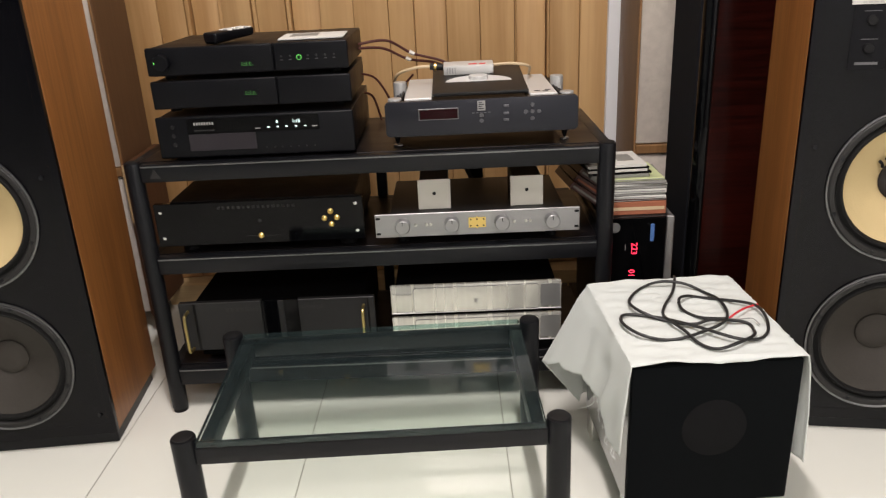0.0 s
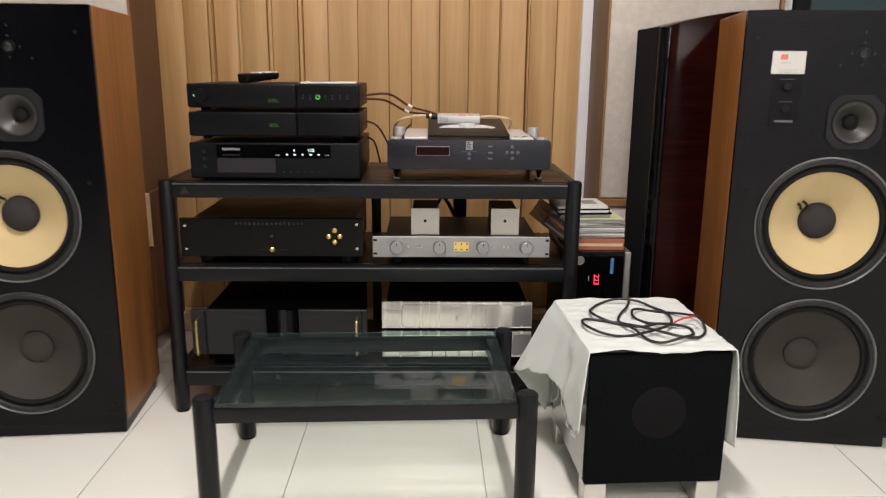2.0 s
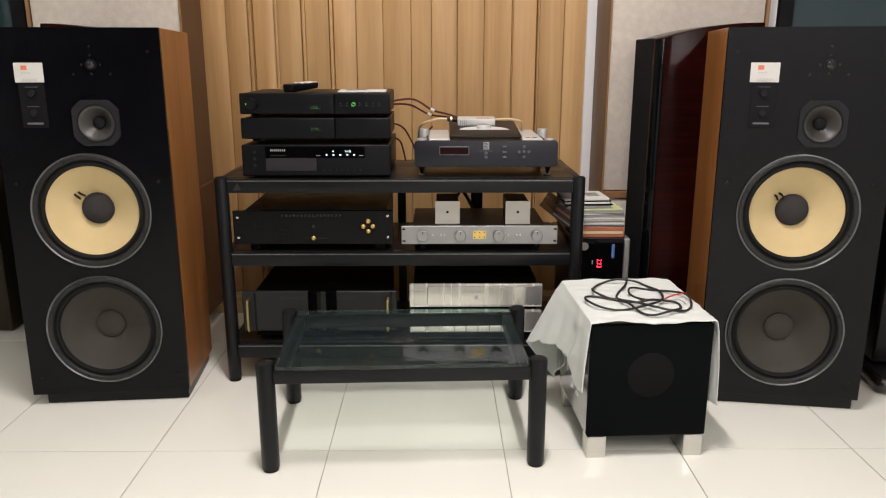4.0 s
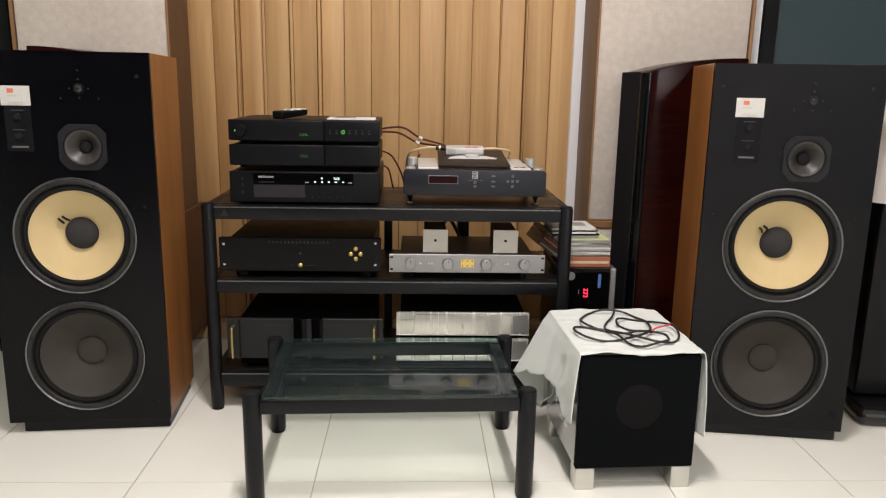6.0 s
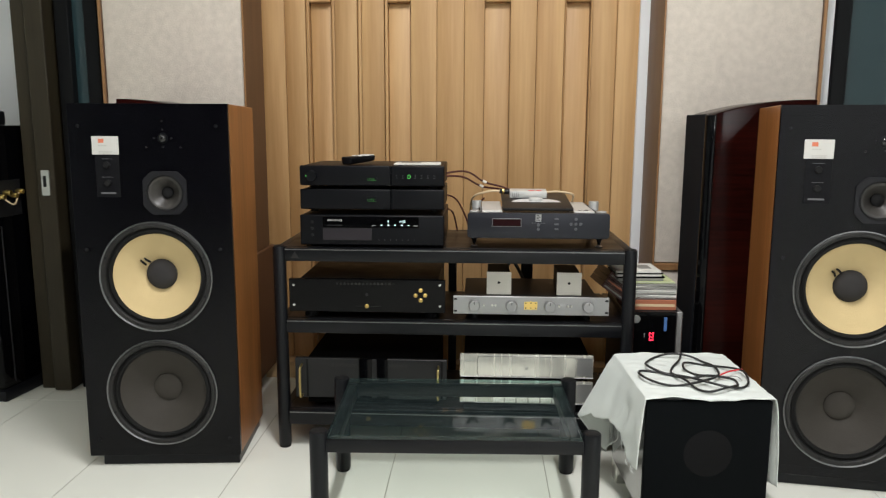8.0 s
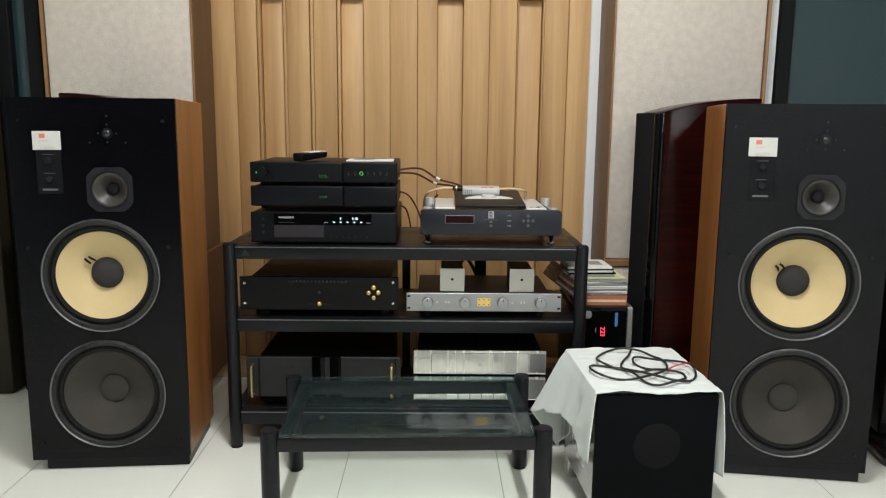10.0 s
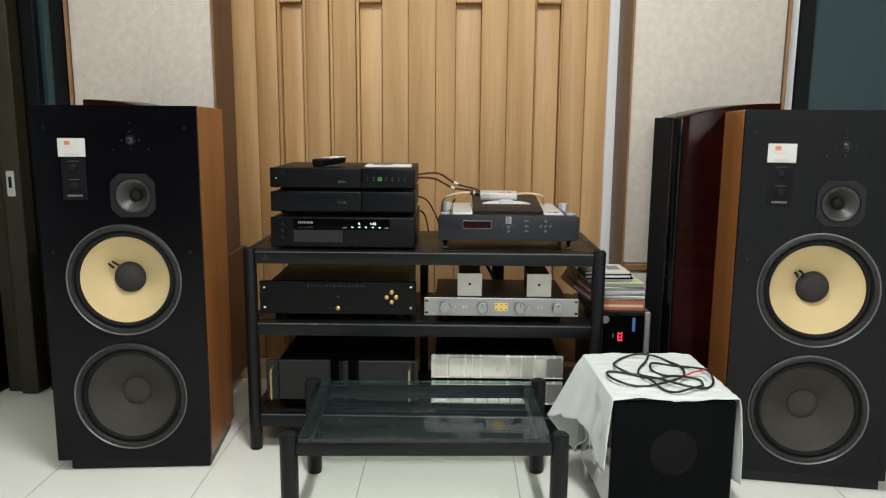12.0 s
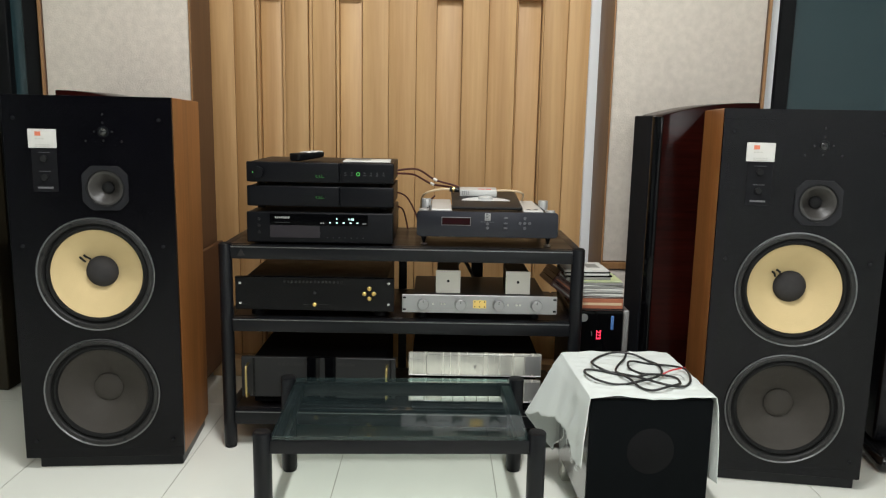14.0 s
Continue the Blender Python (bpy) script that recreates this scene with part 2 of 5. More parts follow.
GLASS_EDGE = pane_mat("green_glass_edge", (0.55, 0.8, 0.76))
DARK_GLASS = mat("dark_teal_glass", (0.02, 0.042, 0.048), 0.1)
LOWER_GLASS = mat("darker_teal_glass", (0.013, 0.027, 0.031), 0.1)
DARK_FRAME = mat("black_window_frame", (0.004, 0.0042, 0.0048), 0.45, vary=0.1, scale=10, spec=0.15)
DOOR_BROWN = wood("dark_brown_door", (0.022, 0.0175, 0.0095), (0.034, 0.027, 0.0145), 0.5, 8, spec=0.3)
GREEN_GLOW = glow("green_backlight", (0.12, 0.8, 0.12), 0.55)
GREEN_DIM = glow("dim_green_badge", (0.05, 0.26, 0.05), 0.05)
WHITE_GLOW = glow("white_display_segments", (0.7, 0.95, 0.92), 1.6)
RED_GLOW = glow("red_led_segments", (1.0, 0.03, 0.07), 2.6)
DARK_RED = mat("dark_red_display_window", (0.014, 0.002, 0.003), 0.15, spec=0.1)
VIOLET = mat("dim_violet_panel", (0.019, 0.016, 0.02), 0.4, spec=0.3)
BLUE = mat("blue_switch", (0.07, 0.17, 0.42), 0.4)
RECORD_BOX = mat("red_brown_box_edge", (0.36, 0.12, 0.06), 0.7, vary=0.1, scale=20)
GREEN_SLEEVE = mat("pale_green_sleeve", (0.5, 0.56, 0.3), 0.5, vary=0.25, scale=18)
PAPER = mat("worn_white_paper", (0.6, 0.6, 0.56), 0.7, vary=0.12, scale=30)
GREY_SLEEVE = mat("grey_sleeve", (0.22, 0.22, 0.2), 0.6, vary=0.3, scale=25)
BROWN_SLEEVE = mat("dark_brown_sleeve", (0.07, 0.025, 0.018), 0.35, vary=0.4, scale=18)


# ---- mesh helpers ----
def finish(bm, name, material, smooth=True):
    me = bpy.data.meshes.new(name)
    bmesh.ops.recalc_face_normals(bm, faces=bm.faces)
    bm.to_mesh(me)
    bm.free()
    me.materials.append(material)
    if smooth:
        me.shade_smooth()
        me.set_sharp_from_angle(angle=radians(35))
    return me


def part(name, bm, material, parent=None, label="", smooth=True):
    ob = new(name, finish(bm, name, material, smooth))
    if parent is not None:
        ob.parent = parent
    if label:
        ob["label"] = label
    return ob


def thing(name, m, label, category, group=""):
    ob = new(name)
    ob.empty_display_size = 0.05
    ob.matrix_world = m
    return tagged(ob, label, category, group)


def box(x0, x1, y0, y1, z0, z1, bevel=0.0015, seg=1):
    bm = bmesh.new()
    bmesh.ops.create_cube(bm, size=1)
    for v in bm.verts:
        v.co = Vector((x0 + (v.co.x + 0.5) * (x1 - x0), y0 + (v.co.y + 0.5) * (y1 - y0), z0 + (v.co.z + 0.5) * (z1 - z0)))
    if bevel:
        bmesh.ops.bevel(bm, geom=bm.edges[:], offset=bevel, segments=seg, affect="EDGES", profile=0.5)
    return bm


def join(*bms):
    out = bmesh.new()
    for b in bms:
        me = bpy.data.meshes.new("tmp")
        b.to_mesh(me)
        b.free()
        out.from_mesh(me)
        bpy.data.meshes.remove(me)
    return out


def moved(bm, m):
    bmesh.ops.transform(bm, matrix=m, verts=bm.verts)
    return bm


def lathe(profile, n=64):
    """Revolve (radius, depth) pairs about the y axis; depth runs along y."""
    bm = bmesh.new()
    rings = []
    for r, d in profile:
        if r < 1e-6:
            rings.append([bm.verts.new((0, d, 0))])
        else:
            rings.append([bm.verts.new((r * math.cos(2 * math.pi * i / n), d, r * math.sin(2 * math.pi * i / n))) for i in range(n)])
    for a, b in zip(rings, rings[1:]):
        for i in range(n):
            j = (i + 1) % n
            q = [a[i % len(a)], a[j % len(a)], b[j % len(b)], b[i % len(b)]]
            q = list(dict.fromkeys(q))
            if len(q) > 2:
                bm.faces.new(q)
    return bm


def rod(a, b, r, n=20, bevel=0.0):
    a, b = Vector(a), Vector(b)
    d = b - a
    bm = bmesh.new()
    bmesh.ops.create_cone(bm, cap_ends=True, segments=n, radius1=r, radius2=r, depth=d.length)
    if bevel:
        es = [e for e in bm.edges if abs(abs(e.verts[0].co.z) - d.length / 2) < 1e-6 and abs(e.verts[0].co.z - e.verts[1].co.z) < 1e-6]
        bmesh.ops.bevel(bm, geom=es, offset=bevel, segments=2, affect="EDGES", profile=0.5)
    bmesh.ops.transform(bm, matrix=Matrix.Translation((a + b) / 2) @ d.to_track_quat("Z", "Y").to_matrix().to_4x4(), verts=bm.verts)
    return bm


def spline(pts, per=10, closed=False):
    pts = [Vector(p) for p in pts]
    n = len(pts)
    out = []
    for i in range(n if closed else n - 1):
        p = [pts[(i + k) % n] if closed else pts[min(max(i + k, 0), n - 1)] for k in (-1, 0, 1, 2)]
        for s in range(per):
            t = s / per
            out.append(0.5 * ((2 * p[1]) + (p[2] - p[0]) * t + (2 * p[0] - 5 * p[1] + 4 * p[2] - p[3]) * t * t + (3 * p[1] - p[0] - 3 * p[2] + p[3]) * t ** 3))
    if not closed:
        out.append(pts[-1])
    return out


def tube(pts, r, n=8, per=10, closed=False):
    pts = spline(pts, per, closed)
    bm = bmesh.new()
    rings, up = [], Vector((0.13, 0.2, 0.97))
    m = len(pts)
    for i, p in enumerate(pts):
        a = pts[(i - 1) % m] if closed else pts[max(i - 1, 0)]
        b = pts[(i + 1) % m] if closed else pts[min(i + 1, m - 1)]
        d = (b - a).normalized()
        s = d.cross(up).normalized()
        up = s.cross(d).normalized()
        rings.append([bm.verts.new(p + r * (s * math.cos(2 * math.pi * k / n) + up * math.sin(2 * math.pi * k / n))) for k in range(n)])
    for i in range(m if closed else m - 1):
        a, b = rings[i], rings[(i + 1) % m]
        for k in range(n):
            bm.faces.new((a[k], a[(k + 1) % n], b[(k + 1) % n], b[k]))
    if not closed:
        bm.faces.new(rings[0])
        bm.faces.new(rings[-1])
    return bm


def slab(outline, y0, y1, bevel=0.0):
    """Extrude an outline of (x, z) pairs from y0 to y1."""
    bm = bmesh.new()
    f = bm.faces.new([bm.verts.new((x, y0, z)) for x, z in outline])
    e = bmesh.ops.extrude_face_region(bm, geom=[f])
    bmesh.ops.translate(bm, vec=(0, y1 - y0, 0), verts=[v for v in e["geom"] if isinstance(v, bmesh.types.BMVert)])
    if bevel:
        bmesh.ops.bevel(bm, geom=bm.edges[:], offset=bevel, segments=2, affect="EDGES", profile=0.5)
    return bm


def rounded(x0, x1, z0, z1, r, n=5):
    pts = []
    for cx, cz, a0 in ((x1 - r, z1 - r, 0), (x0 + r, z1 - r, 90), (x0 + r, z0 + r, 180), (x1 - r, z0 + r, 270)):
        for i in range(n + 1):
            a = radians(a0 + 90 * i / n)
            pts.append((cx + r * math.cos(a), cz + r * math.sin(a)))
    return pts


def lettering(text, size, m, depth=0.0003):
    """A bmesh of text in Blender's own font, upright in the xz plane and facing -y, centred at m."""
    c = bpy.data.curves.new("lettering", "FONT")
    c.body, c.size, c.extrude, c.align_x, c.align_y = text, size, depth, "CENTER", "CENTER"
    o = bpy.data.objects.new("lettering", c)
    scene.collection.objects.link(o)
    me = bpy.data.meshes.new_from_object(o.evaluated_get(bpy.context.evaluated_depsgraph_get()))
    bm = bmesh.new()
    bm.from_mesh(me)
    bpy.data.objects.remove(o)
    bpy.data.curves.remove(c)
    bpy.data.meshes.remove(me)
    return moved(bm, m @ pose(0, 0, 0, 90))


def bars(x0, x1, z, h, y, count, gap=0.3):
    """Plain bars in place of small print."""
    w = (x1 - x0) / count
    return join(*[box(x0 + i * w, x0 + (i + 1 - gap) * w, y - 0.0006, y + 0.0004, z - h / 2, z + h / 2, 0) for i in range(count)])


# ---- setting ----
TX, TY, X0, Y0 = 0.446, 0.772, 0.1235, 1.549
bed = box(-3.0, 2.6, -3.0, 3.4, -0.06, -0.003, 0)
floor = tagged(part("floor", bed, GROUT), "glossy cream tiled floor with thin grey joints", "floor", kind="structure")
ceiling = tagged(part("ceiling", box(-3.0, 2.6, -3.0, 3.4, 2.7, 2.76, 0), CEIL), "plain white painted ceiling", "ceiling", kind="structure")
for nm, dims, mt, lb in (
    ("wall_north", (-3.0, 2.6, 2.74, 2.86, 0, 2.7), WHITE_WALL, "white painted wall behind the wooden panelling"),
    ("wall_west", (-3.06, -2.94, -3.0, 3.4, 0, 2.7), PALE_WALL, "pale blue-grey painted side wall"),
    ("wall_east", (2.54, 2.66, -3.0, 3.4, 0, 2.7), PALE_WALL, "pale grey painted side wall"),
    # unseen wall, split dark and white to shape the reflections in the baffles
    ("wall_south", (-3.0, -0.3, -3.06, -2.94, 0, 2.7), BROWN_WALL, "unseen dark wall added to darken the left baffle's reflection"),
    ("wall_south_east", (-0.3, 2.6, -3.06, -2.94, 0, 2.7), WHITE_WALL, "unseen white wall added to brighten the right baffle's reflection"),
):
    tagged(part(nm, box(*dims, 0), mt), lb, "wall", kind="structure")

# wooden panelling: boards of two depths with dark joints
EDGES = [-0.985, -0.904, -0.812, -0.733, -0.718, -0.637, -0.623, -0.538, -0.523, -0.438, -0.424, -0.341, -0.241, -0.139, -0.065, 0.03, 0.127, 0.228, 0.235, 0.322, 0.330, 0.419, 0.5]
RECESSED = {4, 10, 14, 18}
BATTENS = {3, 5, 7, 9, 17, 19}
WIDE_JOINTS = {3, 5, 7, 9, 11, 19}
panelling = thing("wood_panelling", pose(0, 0, 0), "honey oak vertical board panelling with recessed strips", "wall panelling")
panelling["kind"] = "structure"
part("backing", box(-0.99, 0.498, 2.715, 2.738, 0.0, 2.7, 0), OAK_FRAME, panelling)
for i, (a, b) in enumerate(zip(EDGES, EDGES[1:])):
    front = 2.7 if i in RECESSED else 2.674 if i in BATTENS else 2.668 + 0.004 * ((i * 7) % 3)
    top = 1.435 if i in RECESSED else 2.7
    a += 0.0024 if i in WIDE_JOINTS else 0.0005
    b -= 0.0005
    part("board", box(a, b, front, 2.714, 0.07, top, 0.003, 2), OAK, panelling)
    if i in RECESSED:
        part("board", box(a, b, 2.668, 2.714, 1.435, 2.7, 0.003, 1), OAK, panelling)
part("bottom_rail", box(-0.912, 0.494, 2.61, 2.714, 0.0, 0.068, 0.004, 2), PINE, panelling, "pale pine bottom rail")


def acoustic_panel(x0, x1, back, side_wood):
    p = thing("acoustic_panel", pose(0, 0, 0), "oatmeal fabric wall panel framed with reddish wood", "acoustic panel", "fabric panels beside the wood panelling")
    side = ((x0 - (0.012 if x0 < 0 else 0.007), x0 - 0.0005), (x1 + 0.0005, x1 + (0.012 if x1 > 0 else 0.007)))
    part("fabric", box(x0, x1, 2.424, back, 0.515, 2.7, 0.006, 2), FABRIC, p)
    part("lower_fabric", box(x0, x1, 2.424, back, 0.065, 0.487, 0.006, 2), FABRIC, p)
    part("mount_batten", box(x0 + 0.15, x1 - 0.15, back - 0.002, 2.74, 1.2, 1.26, 0.001), BROWN_TRIM, p)
    part("cross_rail", box(x0, x1, 2.416, back, 0.489, 0.513, 0.002), OAK_FRAME, p)
    for a, b in side:
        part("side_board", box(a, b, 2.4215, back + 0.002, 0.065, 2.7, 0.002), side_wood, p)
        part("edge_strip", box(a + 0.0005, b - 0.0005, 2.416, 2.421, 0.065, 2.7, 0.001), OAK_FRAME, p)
    return p


# the left side boards get a darker, redder brown than the right ones
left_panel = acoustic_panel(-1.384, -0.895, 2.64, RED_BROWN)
# a loose-fitting brown board covers the lower inner side of this panel
part("lower_side_board", box(-0.8822, -0.8655, 2.394, 2.64, 0.066, 0.53, 0.002), SIDE_BROWN, left_panel, "warm brown lower side board")
# light falling on the board's front edge, painted as a pale strip
part("lower_board_edge", box(-0.8818, -0.866, 2.389, 2.3938, 0.36, 0.528, 0.001), PINE, left_panel, "pale painted lit patch on the brown board edge")
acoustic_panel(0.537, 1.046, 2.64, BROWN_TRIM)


def dark_window(x0, x1, name):
    w = tagged(new(name), "black-framed dark teal glass panel", "window", kind="structure")
    part("window_frame", box(x0, x0 + 0.05, 2.46, 2.52, 0, 2.7, 0.003), DARK_FRAME, w)
    part("window_frame", box(x1 - 0.05, x1, 2.46, 2.52, 0, 2.7, 0.003), DARK_FRAME, w)
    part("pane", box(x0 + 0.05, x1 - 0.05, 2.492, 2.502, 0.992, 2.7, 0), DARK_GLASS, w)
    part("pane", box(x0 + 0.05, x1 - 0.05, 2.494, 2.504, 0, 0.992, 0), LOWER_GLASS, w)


dark_window(1.107, 2.5, "window_1")
dark_window(-1.575, -1.42, "window_2")
tagged(part("wall_stub", box(1.062, 1.105, 2.47, 2.72, 0, 2.7, 0.002), WHITE_WALL), "narrow white wall strip beside dark glass", "wall", kind="structure")

tagged(part("wall_reveal", box(0.498, 0.6, 2.65, 2.738, 0, 2.7, 0.002), WHITE_WALL), "white painted strip beside the oak panelling", "wall", kind="structure")
door = tagged(new("door_1"), "dark brown door standing open, seen on its edge", "door", kind="structure")
part("leaf", box(-1.655, -1.59, 2.41, 2.73, 0.004, 2.7, 0.003), DOOR_BROWN, door)
part("door_jamb", box(-1.72, -1.655, 2.44, 2.73, 0.0, 2.7, 0.003), DOOR_BROWN, door)
plate = part("lock_plate", slab(rounded(-1.637, -1.608, 0.735, 0.825, 0.005), 2.405, 2.412), ALU, door, "silver lock plate")
part("latch_hole", box(-1.63, -1.619, 2.4035, 2.408, 0.765, 0.805, 0.001), RUBBER, plate)


# ---- loudspeaker pair ----
SW, SH, SD = 0.4345, 1.0455, 0.31


def driver(spk, name, x, z, cone, cap, white):
    at = pose(x, 0, z)
    label = "large woofer with a cream paper cone" if white else "large passive cone in dark grey"
    d = part(name, moved(lathe([(0.1545, 0.002), (0.158, -0.003), (0.1575, -0.006), (0.155, -0.0065), (0.153, -0.005)]), at), RING, spk, label)
    part("gasket", moved(lathe([(0.1532, -0.005), (0.150, -0.0075), (0.142, -0.0075), (0.1395, -0.004)]), at), GASKET, d)
    part("surround", moved(lathe([(0.1398, -0.004), (0.137, 0.001), (0.134, -0.001), (0.130, -0.0045), (0.1255, -0.003), (0.1225, 0.004)]), at), SURROUND, d)
    part("cone", moved(lathe([(0.1228, 0.004), (0.121, 0.006), (0.105, 0.014), (0.085, 0.026), (0.065, 0.0385), (0.04, 0.052)]), at), cone, d)
    dome = [(0.044, 0.049), (0.042, 0.043), (0.036, 0.036), (0.026, 0.0305), (0.013, 0.0275), (0.0, 0.027)]
    flat = [(0.0405, 0.0515), (0.0395, 0.0475), (0.036, 0.0455), (0.026, 0.043), (0.013, 0.0418), (0.0, 0.0415)]
    part("dust_cap", moved(lathe(dome if white else flat, 40), at), cap, d)
    if white:
        for k in (0, 1):
            part("lead_wire", tube([(x - 0.028 - 0.014 * k, 0.041, z + 0.036 - 0.008 * k), (x - 0.036 - 0.012 * k, 0.030, z + 0.044 - 0.006 * k), (x - 0.042 - 0.011 * k, 0.033, z + 0.048 - 0.006 * k)], 0.003, 6, 5), RUBBER, d)
    for k in range(8):
        a = radians(22.5 + 45 * k)
        part("bolt", moved(lathe([(0.0045, -0.0065), (0.004, -0.009), (0.0, -0.0095)], 10), pose(x + 0.1465 * math.cos(a), 0, z + 0.1465 * math.sin(a))), SATIN_BLACK, d)
    return d


def loudspeaker(m, label):
    s = thing("floor_loudspeaker", m, label, "loudspeaker", "pair of large loudspeakers")
    w, zb = SW / 2, 0.035
    part("cabinet", join(box(-w, -w + 0.019, 0.004, SD, zb, SH, 0.002), box(w - 0.019, w, 0.004, SD, zb, SH, 0.002),
                         box(-w + 0.019, w - 0.019, 0.004, SD, SH - 0.019, SH, 0.0), box(-w + 0.019, w - 0.019, 0.004, SD, zb, zb + 0.019, 0.0),
                         box(-w + 0.019, w - 0.019, SD - 0.02, SD - 0.002, zb + 0.019, SH - 0.019, 0.0)), WALNUT, s, "walnut veneer cabinet")
    part("baffle_edge", join(box(-w, w, -0.0097, 0.0035, SH - 0.028, SH, 0.0004), box(-w, w, -0.0097, 0.0035, zb, zb + 0.026, 0.0004),
                             box(-w, -w + 0.017, -0.0097, 0.0035, zb + 0.026, SH - 0.028, 0.0003), box(w - 0.017, w, -0.0097, 0.0035, zb + 0.026, SH - 0.028, 0.0003)), BAFFLE, s)
    baffle = part("baffle", box(-w + 0.017, w - 0.017, -0.0095, 0.0, zb + 0.026, SH - 0.028, 0.0), BAFFLE, s, "black painted front baffle")
    part("plinth", box(-w + 0.03, w - 0.008, 0.008, SD - 0.02, 0.0, zb, 0.002), SATIN_BLACK, s)
    # cut the driver openings out of the baffle by rebuilding it as a ring field
    baffle.data = holed_plate(-w + 0.017, w - 0.017, zb + 0.026, SH - 0.028, -0.0095, 0.0, [(0.0, 0.5645, 0.1545), (0.0, 0.226, 0.1545), (0.037, 0.8015, 0.055)])
    for nm, z, c, cp, white in (("woofer", 0.5645, CONE, CAP, True), ("passive_radiator", 0.226, GREY_CONE, GREY_CONE, False)):
        d = driver(s, nm, 0, z, c, cp, white)
        d.location = (0, -0.0085, 0)
    mid = part("midrange", box(0, 0.01, 0, 0.01, 0, 0.01, 0), DARK_GREY, s, "octagonal midrange driver")
    mid.data = octagon_ring(0.037, 0.8015, 0.0595, 0.0505, -0.0145, -0.0096)
    mid.data.materials.append(MID_FRAME)
    part("rim", moved(lathe([(0.0515, -0.0148), (0.0505, -0.0172), (0.0475, -0.0165), (0.046, -0.012)], 40), pose(0.037, 0, 0.8015)), RUBBER, mid)
    part("cone", moved(lathe([(0.0465, -0.012), (0.043, -0.0115), (0.039, -0.009), (0.028, 0.004), (0.013, 0.018)], 40), pose(0.037, 0, 0.8015)), MID_CONE, mid)
    part("dust_cap", moved(lathe([(0.0165, 0.014), (0.0155, 0.009), (0.010, 0.0055), (0.0, 0.004)], 24), pose(0.037, 0, 0.8015)), RUBBER, mid)
    tw = part("tweeter", moved(lathe([(0.0105, -0.0099), (0.0105, -0.0108), (0.0138, -0.0106), (0.0145, -0.0094)], 32), pose(0.038, 0, 0.952)), SATIN_BLACK, s, "small dome tweeter")
    part("dome", moved(lathe([(0.0105, -0.0105), (0.0095, -0.0145), (0.006, -0.0175), (0.0, -0.0188)], 24), pose(0.038, 0, 0.952)), PIANO, tw)
    for a in (90, 0, 180, 270):
        part("screw", moved(lathe([(0.0028, -0.0105), (0.0024, -0.012), (0.0, -0.0125)], 8), pose(0.038 + 0.0235 * math.cos(radians(a)), 0, 0.952 + 0.0235 * math.sin(radians(a)))), SCREW, tw)
    for dx, dz in ((0.047, -0.025), (-0.046, -0.025), (0.0, 0.046)):
        part("screw", moved(lathe([(0.0028, -0.0105), (0.0024, -0.012), (0.0, -0.0125)], 8), pose(0.038 + dx, 0, 0.952 + dz)), SCREW, tw)
    badge = part("badge", box(-0.155, -0.0825, -0.0115, -0.0097, 0.907, 0.957, 0.0005), PLATE, s, "white name plate with an orange square")
    part("orange_mark", box(-0.137, -0.122, -0.0121, -0.0112, 0.939, 0.95, 0), ORANGE, badge)
    part("print_bar", join(bars(-0.137, -0.112, 0.9315, 0.003, -0.0117, 3), bars(-0.137, -0.098, 0.9155, 0.0022, -0.0117, 5), bars(-0.137, -0.098, 0.911, 0.0022, -0.0117, 4)), PALE_PRINT, badge)
    ctl = part("control_panel", box(-0.149, -0.084, -0.0108, -0.0097, 0.79, 0.9055, 0.0004), CTL, s, "dark level control plate")
    for z in (0.879, 0.829):
        part("knob", moved(lathe([(0.0095, -0.0108), (0.009, -0.0165), (0.0075, -0.018), (0.0, -0.018)], 20), pose(-0.117, 0, z)), RUBBER, ctl)
        part("print_bar", box(-0.132, -0.102, -0.0114, -0.0106, z + 0.0157, z + 0.017, 0), FADED_PRINT, ctl)
    part("print_bar", box(-0.137, -0.097, -0.0114, -0.0106, 0.799, 0.804, 0), FADED_PRINT, ctl)
    for x, z in ((-0.19, 0.985), (0.183, 0.985), (-0.187, 0.643), (0.182, 0.643), (0.187, 0.085), (-0.187, 0.085)):
        part("grille_socket", moved(lathe([(0.0048, -0.0095), (0.0048, -0.0125), (0.0025, -0.013), (0.0, -0.0125)], 12), pose(x, 0, z)), SATIN_BLACK, s)
    return s


